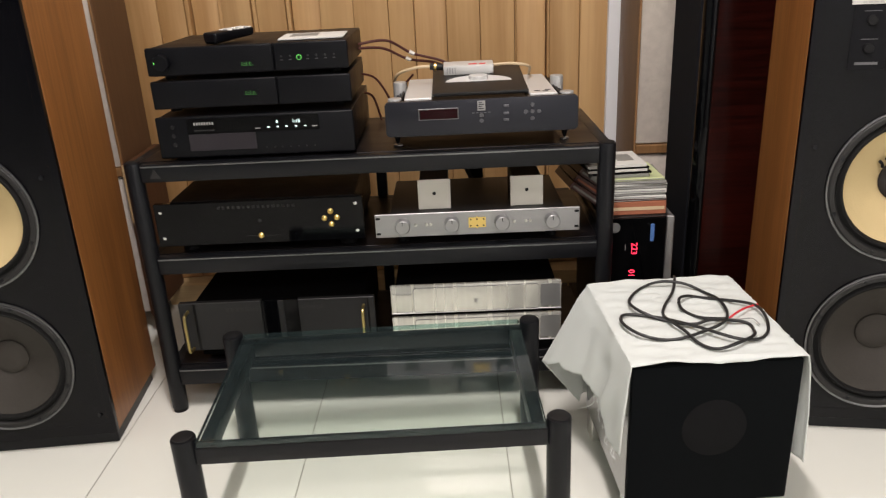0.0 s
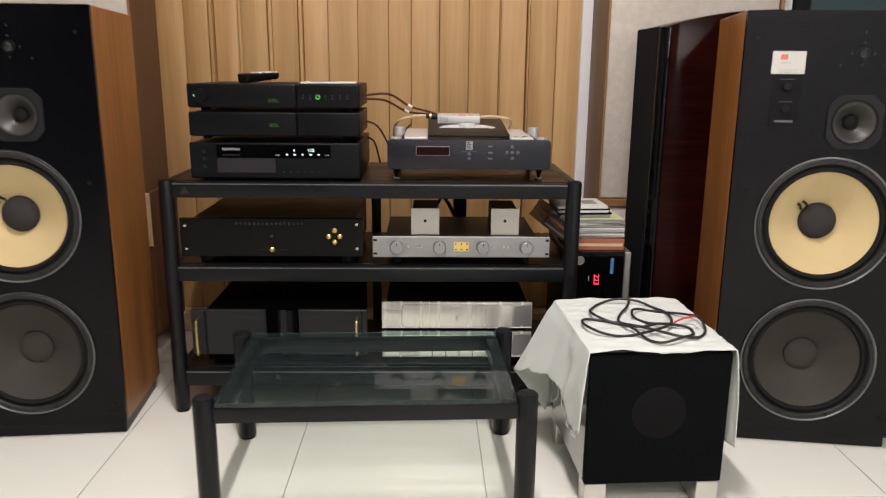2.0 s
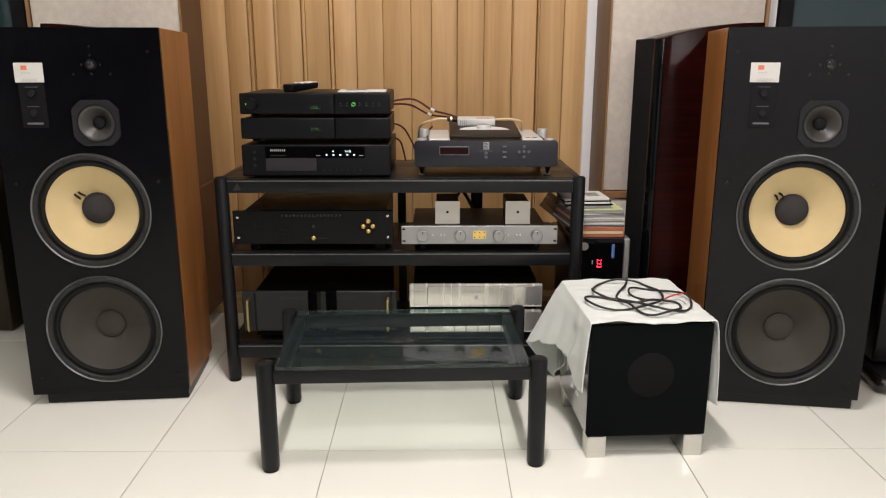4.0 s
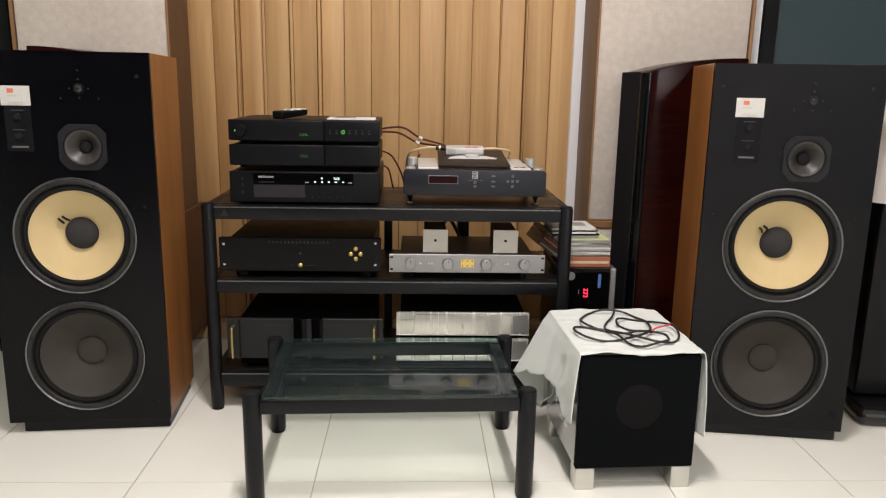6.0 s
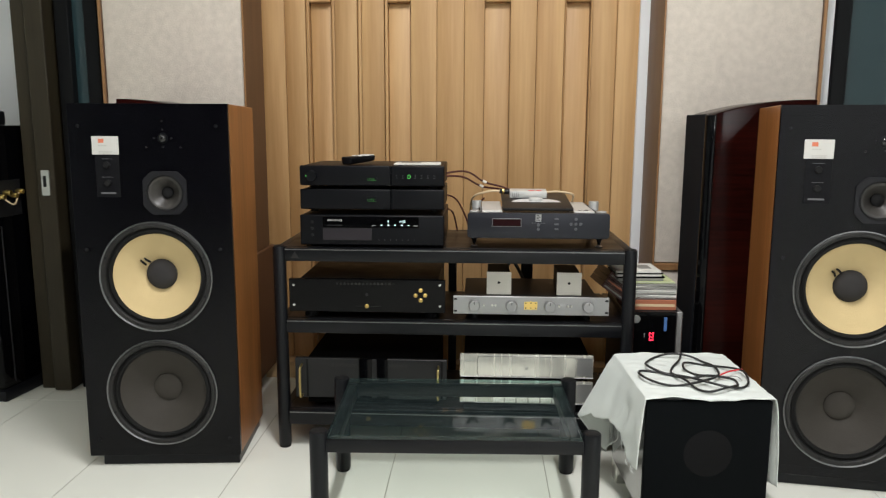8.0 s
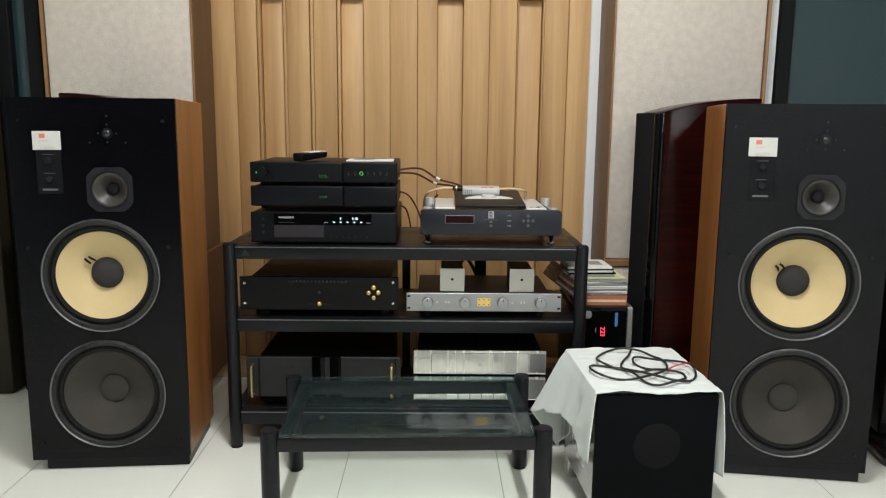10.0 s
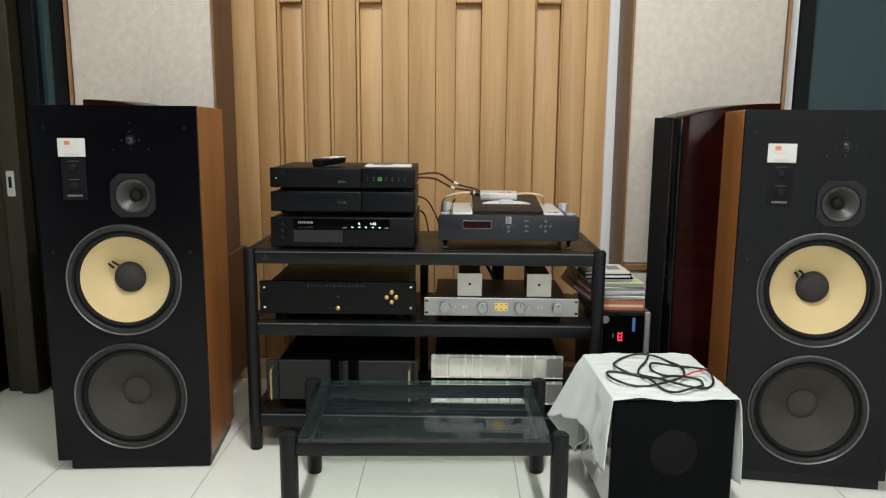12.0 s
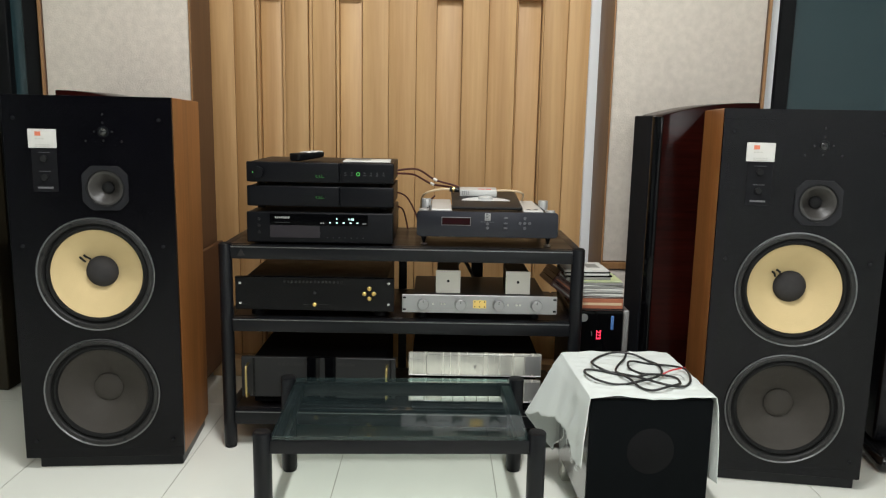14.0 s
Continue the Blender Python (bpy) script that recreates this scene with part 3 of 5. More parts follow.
def holed_plate(x0, x1, z0, z1, y0, y1, holes, n=64):
    """A plate with round holes: each hole sits in its own square cell, and plain strips fill the rest."""
    bm = bmesh.new()
    strips = []
    zs = z0
    for cx, cz, r in sorted(holes, key=lambda h: h[1]):
        h = r + 0.004
        a, b = max(x0, cx - h), min(x1, cx + h)
        strips.append((x0, x1, zs, cz - h))
        strips.append((x0, a, cz - h, cz + h))
        strips.append((b, x1, cz - h, cz + h))
        zs = cz + h
        ring, outer, back = [], [], []
        for i in range(n):
            t = 2 * math.pi * (i + 0.5) / n
            c, s = math.cos(t), math.sin(t)
            k = h / max(abs(c), abs(s))
            ring.append(bm.verts.new((cx + r * c, y0, cz + r * s)))
            back.append(bm.verts.new((cx + r * c, y1 + 0.02, cz + r * s)))
            outer.append(bm.verts.new((cx + k * c, y0, cz + k * s)))
        for i in range(n):
            j = (i + 1) % n
            bm.faces.new((ring[i], ring[j], outer[j], outer[i]))
            bm.faces.new((ring[j], ring[i], back[i], back[j]))
    strips.append((x0, x1, zs, z1))
    for a, b, c, d in strips:
        if b - a > 1e-4 and d - c > 1e-4:
            bm.faces.new([bm.verts.new(p) for p in ((a, y0, c), (b, y0, c), (b, y0, d), (a, y0, d))])
    # square corners left by the polar cells
    for cx, cz, r in holes:
        h = r + 0.004
        for sx in (-1, 1):
            for sz in (-1, 1):
                k = h * math.tan(math.pi / 4 - math.pi / n)
                bm.faces.new([bm.verts.new(p) for p in ((cx + sx * h, y0, cz + sz * k), (cx + sx * h, y0, cz + sz * h), (cx + sx * k, y0, cz + sz * h))])
    me = bpy.data.meshes.new("baffle")
    bm.to_mesh(me)
    bm.free()
    me.materials.append(BAFFLE)
    return me


def octagon_ring(cx, cz, half, r, y0, y1, n=48):
    bm = bmesh.new()
    inner, outer, back = [], [], []
    for i in range(n):
        t = 2 * math.pi * i / n
        c, s = math.cos(t), math.sin(t)
        k = half / max(abs(c), abs(s), (abs(c) + abs(s)) * 0.62)
        inner.append(bm.verts.new((cx + r * c, y0, cz + r * s)))
        outer.append(bm.verts.new((cx + k * c, y0, cz + k * s)))
        back.append(bm.verts.new((cx + k * c * 1.01, y1, cz + k * s * 1.01)))
    for i in range(n):
        j = (i + 1) % n
        bm.faces.new((inner[i], inner[j], outer[j], outer[i]))
        bm.faces.new((outer[i], outer[j], back[j], back[i]))
    me = bpy.data.meshes.new("midrange")
    bm.to_mesh(me)
    bm.free()
    return me


left_speaker = loudspeaker(pose(-0.9827, 1.8214, 0, 0, 0, 4.85) @ pose(0, 0.0105, 0, -0.9), "tall walnut loudspeaker with black baffle and cream woofer")
right_speaker = copy_thing(left_speaker, pose(0.9203, 1.7814, 0, 0, 0, -8.6) @ pose(0, 0.0105, 0, -0.8))


# ---- other loudspeakers round the edge ----
def tower(m, mirror, label, L):
    t = thing("tower_loudspeaker", m, label, "loudspeaker", "mahogany towers behind the large pair")
    k = -1 if mirror else 1
    prof = [(0.024 * k, 0.0), (L * k, 0.0)] + [(k * (L + (0.024 - L) * i / 12), 1.068 - 0.042 * (i / 12) ** 2.2) for i in range(13)]
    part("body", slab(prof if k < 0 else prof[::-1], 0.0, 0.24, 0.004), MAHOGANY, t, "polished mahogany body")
    part("front_block", box(min(0.012 * k, 0.023 * k), max(0.012 * k, 0.023 * k), 0.03, 0.238, 0.0, 1.024, 0.002), SATIN_BLACK, t)
    part("front_grille", box(min(0, 0.011 * k), max(0, 0.011 * k), 0.034, 0.234, 0.02, 1.024, 0.003), TOWER_GRILLE, t, "black front grille")
    part("front_edge", rod((0.024 * k, 0.022, 0.0), (0.024 * k, 0.022, 1.022), 0.0225, 40, 0.002), GLOSS_BLACK, t, "rounded gloss black front edge")
    part("base", box(min(-0.02 * k, 0.4 * k), max(-0.02 * k, (L - 0.002) * k), 0.004, 0.236, 0.0, 0.03, 0.004), SATIN_BLACK, t)
    return t


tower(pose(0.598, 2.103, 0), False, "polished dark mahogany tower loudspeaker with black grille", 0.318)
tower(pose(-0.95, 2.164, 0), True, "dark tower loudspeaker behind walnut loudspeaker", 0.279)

bl = thing("black_loudspeaker", pose(-1.772, 2.3, 0, 0, 0, -7), "glossy black loudspeaker cabinet with gold binding posts", "loudspeaker")
part("cabinet", box(-0.42, 0.0, 0.0, 0.28, 0.04, 0.982, 0.008, 3), GLOSS_BLACK, bl)
part("base", box(-0.43, 0.012, -0.012, 0.29, 0.0, 0.04, 0.006, 2), SATIN_BLACK, bl)
cup = part("terminal_plate", box(0.0, 0.004, 0.03, 0.16, 0.66, 0.79, 0.002), RUBBER, bl)
for i in range(4):
    post = moved(lathe([(0.0, -0.034), (0.008, -0.034), (0.0095, -0.03), (0.0095, -0.014), (0.006, -0.012), (0.006, -0.003)], 14), pose(0, 0, 0, 0, 0, 90))
    part("binding_post", moved(post, pose(0.0, 0.045 + 0.03 * i, 0.735 + 0.012 * (i % 2))), GOLD, cup, "gold binding post")
part("link_wire", tube([(0.02, 0.045, 0.735), (0.04, 0.06, 0.712), (0.035, 0.09, 0.708), (0.02, 0.13, 0.745)], 0.003, 6, 6), CREAM_CABLE, cup)
for i in range(5):
    part("rib", box(-0.37 + 0.08 * i, -0.35 + 0.08 * i, -0.006, 0.001, 0.1, 0.6, 0.002), PIANO, bl)
for y in (0.05, 0.23):
    part("trim_or_highlight_strip", box(-0.0005, 0.0025, y, y + 0.006, 0.06, 0.63, 0.001), SCREW, bl)
tb = thing("small_black_box", pose(-1.985, 2.36, 0.9825, 0, 0, -7), "small black box on top of the black loudspeaker", "box")
part("body", box(-0.2, 0.16, 0.0, 0.16, 0.0, 0.05, 0.006, 2), SATIN_BLACK, tb)
part("lid", box(-0.19, 0.15, 0.01, 0.15, 0.05, 0.056, 0.002), DEVICE_BLACK, tb)

br = thing("covered_loudspeaker", pose(1.5, 1.98, 0, 0, 0, -8), "black loudspeaker on a rounded base", "loudspeaker")
part("cabinet", box(-0.21, 0.25, -0.06, 0.33, 0.06, 0.96, 0.012, 3), BAFFLE, br)
part("base", box(-0.23, 0.27, -0.16, 0.35, 0.0, 0.055, 0.025, 4), PIANO, br)
wc = thing("dust_cover", pose(1.5, 1.98, 0.9605, 0, 0, -8), "white cloth cover over the black loudspeaker", "cloth")
cov = bmesh.new()
N = 96
rings = []
for zz, off in ((0.012, -0.06), (0.014, 0.004), (0.0, 0.022), (-0.1, 0.03), (-0.22, 0.036), (-0.3, 0.042)):
    ring = []
    for i in range(N):
        t = 2 * math.pi * i / N
        c, s = math.cos(t), math.sin(t)
        k = 1 / (abs(c) ** 16 + abs(s) ** 16) ** (1 / 16)
        f = 1 + (0.02 * math.sin(9 * t) + 0.015 * math.sin(17 * t + 1)) * max(0, -zz) * 2.5
        ring.append(cov.verts.new(((0.02 + (0.23 + off) * c * k * f), 0.135 + (0.195 + off) * s * k * f, zz - 0.02 * math.sin(3 * t) * max(0, -zz))))
    rings.append(ring)
for a, b in zip(rings, rings[1:]):
    for i in range(N):
        cov.faces.new((a[i], a[(i + 1) % N], b[(i + 1) % N], b[i]))
cov.faces.new(rings[0])
part("cover", cov, COVER, wc)

# ---- rack ----
rack = thing("equipment_rack", pose(-0.1525, 2.18, 0), "black steel tube equipment rack with three shelves", "rack")
RX, RF, RB = 0.5195, -0.195, 0.2
for x in (-RX, RX):
    for y in (RF,):
        post = part("post", rod((x, y, 0.008), (x, y, 0.632), 0.0195, 28, 0.003), SATIN_BLACK, rack)
        part("post_cap", rod((x, y, 0.6322), (x, y, 0.634), 0.0165, 24, 0.0008), RUBBER, post)
        part("foot", rod((x, y, 0.0), (x, y, 0.008), 0.0175, 24, 0.001), RUBBER, post)
for z0, z1 in ((0.5885, 0.6285), (0.3685, 0.4095), (0.0765, 0.1205)):
    for y in (RF, RB):
        part("cross_rail", box(-RX + 0.018, RX - 0.018, y - 0.013, y + 0.013, z0, z1, 0.002, 2), SATIN_BLACK, rack)
    for x in (-RX, RX):
        part("side_rail", box(x - 0.013, x + 0.013, RF + 0.018, RB + 0.012, z0, z1, 0.002, 2), SATIN_BLACK, rack)
    part("shelf", box(-RX + 0.0135, RX - 0.0135, RF + 0.0135, RB - 0.0135, z1 - 0.018, z1 + 0.001, 0.001), SHELF, rack, "dark laminate shelf board")
    # highlight on the rail's top front edge, put in as a bright strip
    part("trim_or_highlight_strip", box(-RX + 0.02, RX - 0.02, RF - 0.0145, RF - 0.0128, z1 - 0.006, z1 - 0.003, 0.0), RING, rack)
part("emblem", slab([(-0.482, 0.598), (-0.458, 0.598), (-0.470, 0.618)], RF - 0.0145, RF - 0.0128), DIM_PRINT, rack, "small triangular emblem")
part("rear_column", box(0.225, 0.265, 0.2135, 0.245, 0.0, 0.6, 0.002), SATIN_BLACK, rack)
part("rear_column", box(-0.03, -0.002, 0.2135, 0.24, 0.0, 0.6, 0.002), SATIN_BLACK, rack)
SHELF_TOP, SHELF_MID, SHELF_LOW = 0.6296, 0.4106, 0.1216


def feet(t, x0, x1, y0, y1, z, h, r=0.012):
    for x in (x0, x1):
        for y in (y0, y1):
            part("foot", rod((x, y, z), (x, y, z + h), r, 16, 0.001), RUBBER, t)


# streamer on top of the stack
def stacked(name, z, h, label):
    t = thing(name, pose(-0.394, 2.0, z), label, "hi-fi component", "stack of black hi-fi units")
    part("body", box(-0.21, 0.21, 0.012, 0.3, 0.004, h - 0.001, 0.003, 2), DEVICE_BLACK, t)
    l = part("left_fascia", box(-0.2145, 0.0555, 0.0, 0.0115, 0.006, h, 0.004, 3), DEVICE_BLACK, t)
    r = part("right_fascia", box(0.0575, 0.2145, 0.0, 0.0115, 0.006, h, 0.004, 3), DEVICE_BLACK, t)
    feet(t, -0.18, 0.18, 0.04, 0.27, -0.004, 0.0078, 0.012)
    return t, l, r


meridian_z = SHELF_TOP
mer = thing("disc_player", pose(-0.394, 1.99, meridian_z), "black disc player with lit white display on the rack", "hi-fi component", "stack of black hi-fi units")
part("body", box(-0.212, 0.212, 0.012, 0.345, 0.008, 0.0955, 0.003, 2), DEVICE_BLACK, mer)
fp = part("front_panel", box(-0.2145, 0.2145, 0.0, 0.0115, 0.006, 0.0965, 0.004, 3), DEVICE_BLACK, mer)
win = part("display_window", box(-0.146, 0.14, -0.0012, 0.0005, 0.059, 0.0915, 0.0005), GLOSS_BLACK, fp)
part("tray_panel", box(-0.146, 0.0, -0.0012, 0.0005, 0.0215, 0.0575, 0.0005), VIOLET, fp)
part("logo_bar", bars(-0.131, -0.086, 0.0808, 0.0058, -0.0014, 8, 0.45), GREY_PRINT, win)
part("print_bar", bars(-0.131, -0.086, 0.066, 0.0028, -0.0014, 7), DIM_PRINT, win)
part("track_digit", lettering("4", 0.0105, pose(0.049, -0.0016, 0.078)), WHITE_GLOW, win)
part("time_digits", lettering("1:15", 0.0105, pose(0.091, -0.0016, 0.078)), WHITE_GLOW, win)
for i, x in enumerate((0.03, 0.05, 0.0695, 0.09, 0.11)):
    part("display_icon", box(x - 0.0025, x + 0.0025, -0.0016, -0.001, 0.0663, 0.0687, 0), WHITE_GLOW, win)
for x in (0.007, 0.131):
    part("print_bar", bars(x - 0.006, x + 0.006, 0.066, 0.0025, -0.0014, 3), GREY_PRINT, win)
for i in range(7):
    part("button", box(0.02 + 0.0175 * i, 0.0225 + 0.0175 * i, -0.0015, 0.001, 0.0215, 0.0245, 0.0004), SCREW, fp)
for z in (0.0365, 0.056, 0.075):
    part("button", moved(lathe([(0.0045, 0.0), (0.004, -0.0025), (0.0, -0.003)], 14), pose(-0.178, 0, z)), DARK_GREY, fp)
feet(mer, -0.18, 0.18, 0.04, 0.3, 0.0, 0.0085)

nac, nl, nr = stacked("preamplifier", SHELF_TOP + 0.1065, 0.0655, "slim black preamplifier with a green badge on the stack")
streamer, sl, sr = stacked("network_player", SHELF_TOP + 0.1065 + 0.0705, 0.0645, "slim black network player with green lights on the stack")
for fas, zc in ((nl, 0.036), (sl, 0.0265)):
    logo = part("badge", box(-0.016, 0.016, -0.0006, 0.0006, zc - 0.008, zc + 0.008, 0.0003), DEVICE_BLACK, fas, "green-lit badge")
    part("lit_bar", join(box(-0.013, 0.013, -0.001, -0.0004, zc - 0.0055, zc - 0.0048, 0), box(-0.0115, -0.0105, -0.001, -0.0004, zc - 0.004, zc + 0.002, 0), box(-0.002, -0.001, -0.001, -0.0004, zc - 0.004, zc + 0.002, 0),
                         box(0.005, 0.006, -0.001, -0.0004, zc - 0.004, zc + 0.002, 0), box(-0.008, 0.01, -0.001, -0.0004, zc - 0.0012, zc - 0.0006, 0)), GREEN_DIM, logo)
dial = part("volume_knob", moved(lathe([(0.0, -0.016), (0.0155, -0.016), (0.017, -0.0145), (0.017, 0.0)], 36), pose(-0.179, 0, 0.034)), DEVICE_BLACK, sl)
part("pointer", box(-0.193, -0.1905, -0.0166, -0.0158, 0.033, 0.037, 0), GREEN_GLOW, dial)
for i in range(7):
    x = 0.0735 + 0.0185 * i
    if i == 2:
        part("lit_button", moved(lathe([(0.0043, -0.0006), (0.0049, -0.001), (0.0054, -0.0006), (0.0054, 0.0005)], 24), pose(x, 0, 0.033)), GREEN_GLOW, sr, "button with a glowing green ring")
    else:
        part("button", moved(lathe([(0.0, -0.0012), (0.002, -0.0012), (0.0024, 0.0005)], 12), pose(x, 0, 0.036)), SCREW, sr)
        part("print_bar", box(x - 0.003, x + 0.003, -0.0006, 0.0004, 0.0285, 0.0297, 0), FADED_PRINT, sr)
STACK_TOP = SHELF_TOP + 0.1065 + 0.0705 + 0.0645

rem = thing("remote_control", pose(-0.44, 2.072, STACK_TOP, 0, 0, 56), "black remote control with pale buttons lying on the stack", "remote control")
shell = box(-0.06, 0.05, -0.022, 0.022, 0.0, 0.024, 0.006, 4)
for v in shell.verts:
    # the near end is thick, the far end slimmer; the underside tapers
    v.co.z = v.co.z * (1.0 - 2.6 * (v.co.x + 0.064)) + 0.09 * (v.co.x + 0.064)
    v.co.y *= 0.8 + 8 * v.co.z
part("body", shell, DEVICE_BLACK, rem)
for i in range(6):
    for j in (-1, 0, 1):
        x = -0.016 + 0.0108 * i
        zb = 0.024 * (1.0 - 2.6 * (x + 0.069)) + 0.09 * (x + 0.069)
        part("button", box(x, x + 0.0082, 0.013 * j - 0.0048, 0.013 * j + 0.0048, zb - 0.003, zb + 0.002, 0.001), CARD if (i + j) % 3 else GREY_PRINT, rem)
leaf = thing("booklet", pose(-0.265, 2.1, STACK_TOP, 0, 0, 2), "thin white printed booklet in a clear sleeve", "booklet")
part("cover", box(-0.07, 0.07, -0.06, 0.06, 0.0, 0.004, 0.001), PAPER, leaf)
part("picture_panel", box(-0.05, 0.01, -0.02, 0.04, 0.004, 0.0046, 0), GREY_SLEEVE, leaf)

# disc transport with exposed top
cd = thing("cd_transport", pose(0.0965, 1.985, SHELF_TOP), "grey top-loading disc transport with silver pillars", "hi-fi component")
fr = part("front_panel", slab(rounded(-0.207, 0.207, 0.033, 0.108, 0.01), 0.0, 0.014, 0.001), GUNMETAL, cd)
dw = part("display_window", box(-0.135, -0.049, -0.0012, 0.001, 0.067, 0.0915, 0.0006), RING, fr)
part("display_glass", box(-0.133, -0.051, -0.0018, -0.001, 0.069, 0.0895, 0), DARK_RED, dw)
em = part("emblem", box(-0.0085, 0.0085, -0.0015, 0.001, 0.083, 0.104, 0.0005), ALU_SATIN, fr, "small square silver emblem")
part("emblem_bar", join(*[box(-0.006, 0.005 - 0.003 * (i % 2), -0.002, -0.0013, 0.0865 + 0.0045 * i, 0.0885 + 0.0045 * i, 0) for i in range(4)]), DARK_GREY, em)
for z in (0.091, 0.0755, 0.061):
    part("button", box(0.047, 0.059, -0.0025, 0.001, z - 0.0025, z + 0.0025, 0.001), SWITCH, fr)
for x, z in ((0.109, 0.091), (0.109, 0.062), (0.095, 0.0765), (0.123, 0.0765), (0.109, 0.0765), (0.0, 0.073), (0.0, 0.061)):
    part("button", moved(lathe([(0.0, -0.0025), (0.004, -0.0025), (0.0048, 0.001)], 14), pose(x, 0, z)), SWITCH, fr)
part("print_bar", bars(-0.02, 0.022, 0.0785, 0.0016, -0.0006, 5), SWITCH, fr)
part("chassis", box(-0.185, 0.185, 0.0145, 0.3, 0.036, 0.094, 0.002), DARK_GREY, cd)
for s in (-1, 1):
    part("deck_plate", box(min(s * 0.105, s * 0.165), max(s * 0.105, s * 0.165), 0.016, 0.29, 0.0945, 0.112, 0.002), DECK, cd, "silver deck plate")
    for k in range(3):
        part("side_fin", box(s * 0.172 - 0.002 + 0.007 * k * s, s * 0.172 + 0.002 + 0.007 * k * s, 0.02, 0.28, 0.0945, 0.108 - 0.004 * k, 0.0008), DEVICE_BLACK, cd)
    part("pillar", rod((s * 0.181, 0.155, 0.03), (s * 0.181, 0.155, 0.128), 0.015, 28, 0.002), PILLAR, cd, "silver corner pillar")
    part("pillar", rod((s * 0.186, 0.03, 0.05), (s * 0.186, 0.03, 0.112), 0.015, 28, 0.002), PILLAR, cd)
    for y in (0.06, 0.26):
        spike = part("spike_foot", moved(moved(lathe([(0.0, 0.0), (0.003, 0.002), (0.009, 0.02), (0.011, 0.0335), (0.0, 0.034)], 18), pose(0, 0, 0, 90)), Matrix.Translation((s * 0.187, y, 0.004))), SATIN_BLACK, cd)
        part("spike_disc", rod((s * 0.187, y, 0.0), (s * 0.187, y, 0.0045), 0.010, 20, 0.001), ALU_SATIN, spike)
lid = part("lid", moved(box(-0.104, 0.104, 0.0, 0.24, 0.0, 0.009, 0.003, 2), pose(0, 0.02, 0.1115, 5.5)), DARK_GREY, cd, "charcoal sliding lid")
arc = [(0.0745 * math.cos(radians(a)), 0.105 + 0.056 * math.sin(radians(a))) for a in range(0, 181, 10)]
win_bm = bmesh.new()
win_bm.faces.new([win_bm.verts.new((x, y, 0.1211 + 0.0963 * (y - 0.02))) for x, y in arc])
part("lid_window", win_bm, PALE_PLASTIC, lid, "half-round pale window in the lid")
part("puck", rod((0, 0.132, 0.127), (0, 0.132, 0.1395), 0.022, 32, 0.002), DECK, lid, "round silver puck")
for x, y in ((0.118, 0.04), (0.135, 0.035), (0.142, 0.05)):
    part("print_bar", box(x, x + 0.012, y, y + 0.008, 0.1121, 0.1126, 0), DIM_PRINT, cd)

mini = thing("cable_adapter", pose(0.076, 2.155, SHELF_TOP + 0.1351, 5.5, 0, -1), "small silver adapter box with cream leads", "adapter")
part("case", box(-0.058, 0.058, 0.0, 0.05, 0.0, 0.021, 0.002, 2), DECK, mini)
for i in range(4):
    part("rib", box(-0.05 + 0.006 * i, -0.048 + 0.006 * i, -0.0008, 0.0005, 0.004, 0.017, 0), ALU_SATIN, mini)
part("red_mark", join(box(0.0, 0.02, 0.01, 0.02, 0.021, 0.0215, 0), box(0.025, 0.04, 0.01, 0.02, 0.021, 0.0215, 0)), RED, mini)
part("plug", rod((-0.059, 0.02, 0.016), (-0.09, 0.02, 0.018), 0.008, 14, 0.001), DARK_GREY, mini)
part("plug_rim", rod((-0.075, 0.02, 0.017), (-0.08, 0.02, 0.0172), 0.009, 14), GOLD, mini)
part("lead", tube([(-0.085, 0.02, 0.018), (-0.12, 0.02, 0.017), (-0.165, 0.04, -0.0), (-0.18, 0.07, -0.03), (-0.185, 0.12, -0.1)], 0.0035, 8, 8), CREAM_CABLE, mini)
part("lead", tube([(0.059, 0.02, 0.016), (0.1, 0.025, 0.016), (0.14, 0.04, 0.006), (0.15, 0.12, -0.03), (0.14, 0.18, -0.1)], 0.0035, 8, 8), CREAM_CABLE, mini)

# integrated amplifier on the middle shelf
ec = thing("integrated_amplifier", pose(-0.4105, 1.985, SHELF_MID), "glossy black amplifier with four brass buttons", "amplifier")
part("body", box(-0.205, 0.215, 0.016, 0.36, 0.018, 0.122, 0.002), DEVICE_BLACK, ec)
fa = part("front_panel", box(-0.2355, 0.2355, 0.0, 0.015, 0.0225, 0.1225, 0.001), GLOSS_BLACK, ec, "thick glossy acrylic front")
for x, z in ((-0.221, 0.104), (0.219, 0.108), (-0.221, 0.043), (0.219, 0.044)):
    part("screw", moved(lathe([(0.0045, 0.0), (0.004, -0.002), (0.0, -0.0028)], 12), pose(x, 0, z)), CHROME, fa)
for x, z in ((0.162, 0.0915), (0.147, 0.0755), (0.1755, 0.076), (0.162, 0.061), (0.0, 0.041)):
    part("button", moved(lathe([(0.0068, 0.0), (0.0066, -0.004), (0.004, -0.0065), (0.0, -0.007)], 20), pose(x, 0, z)), GOLD, fa, "round brass button")
part("sensor", moved(lathe([(0.0045, 0.0), (0.0, -0.001)], 14), pose(0.0, 0, 0.076)), DIM_PRINT, fa)
part("logo_bar", bars(-0.092, 0.088, 0.109, 0.006, 0.0, 16, 0.5), FAINT_PRINT, fa)
part("print_bar", bars(-0.035, 0.055, 0.0405, 0.0012, 0.0, 2, 0.3), DIM_PRINT, fa)
feet(ec, -0.18, 0.19, 0.05, 0.31, 0.0, 0.0185, 0.02)

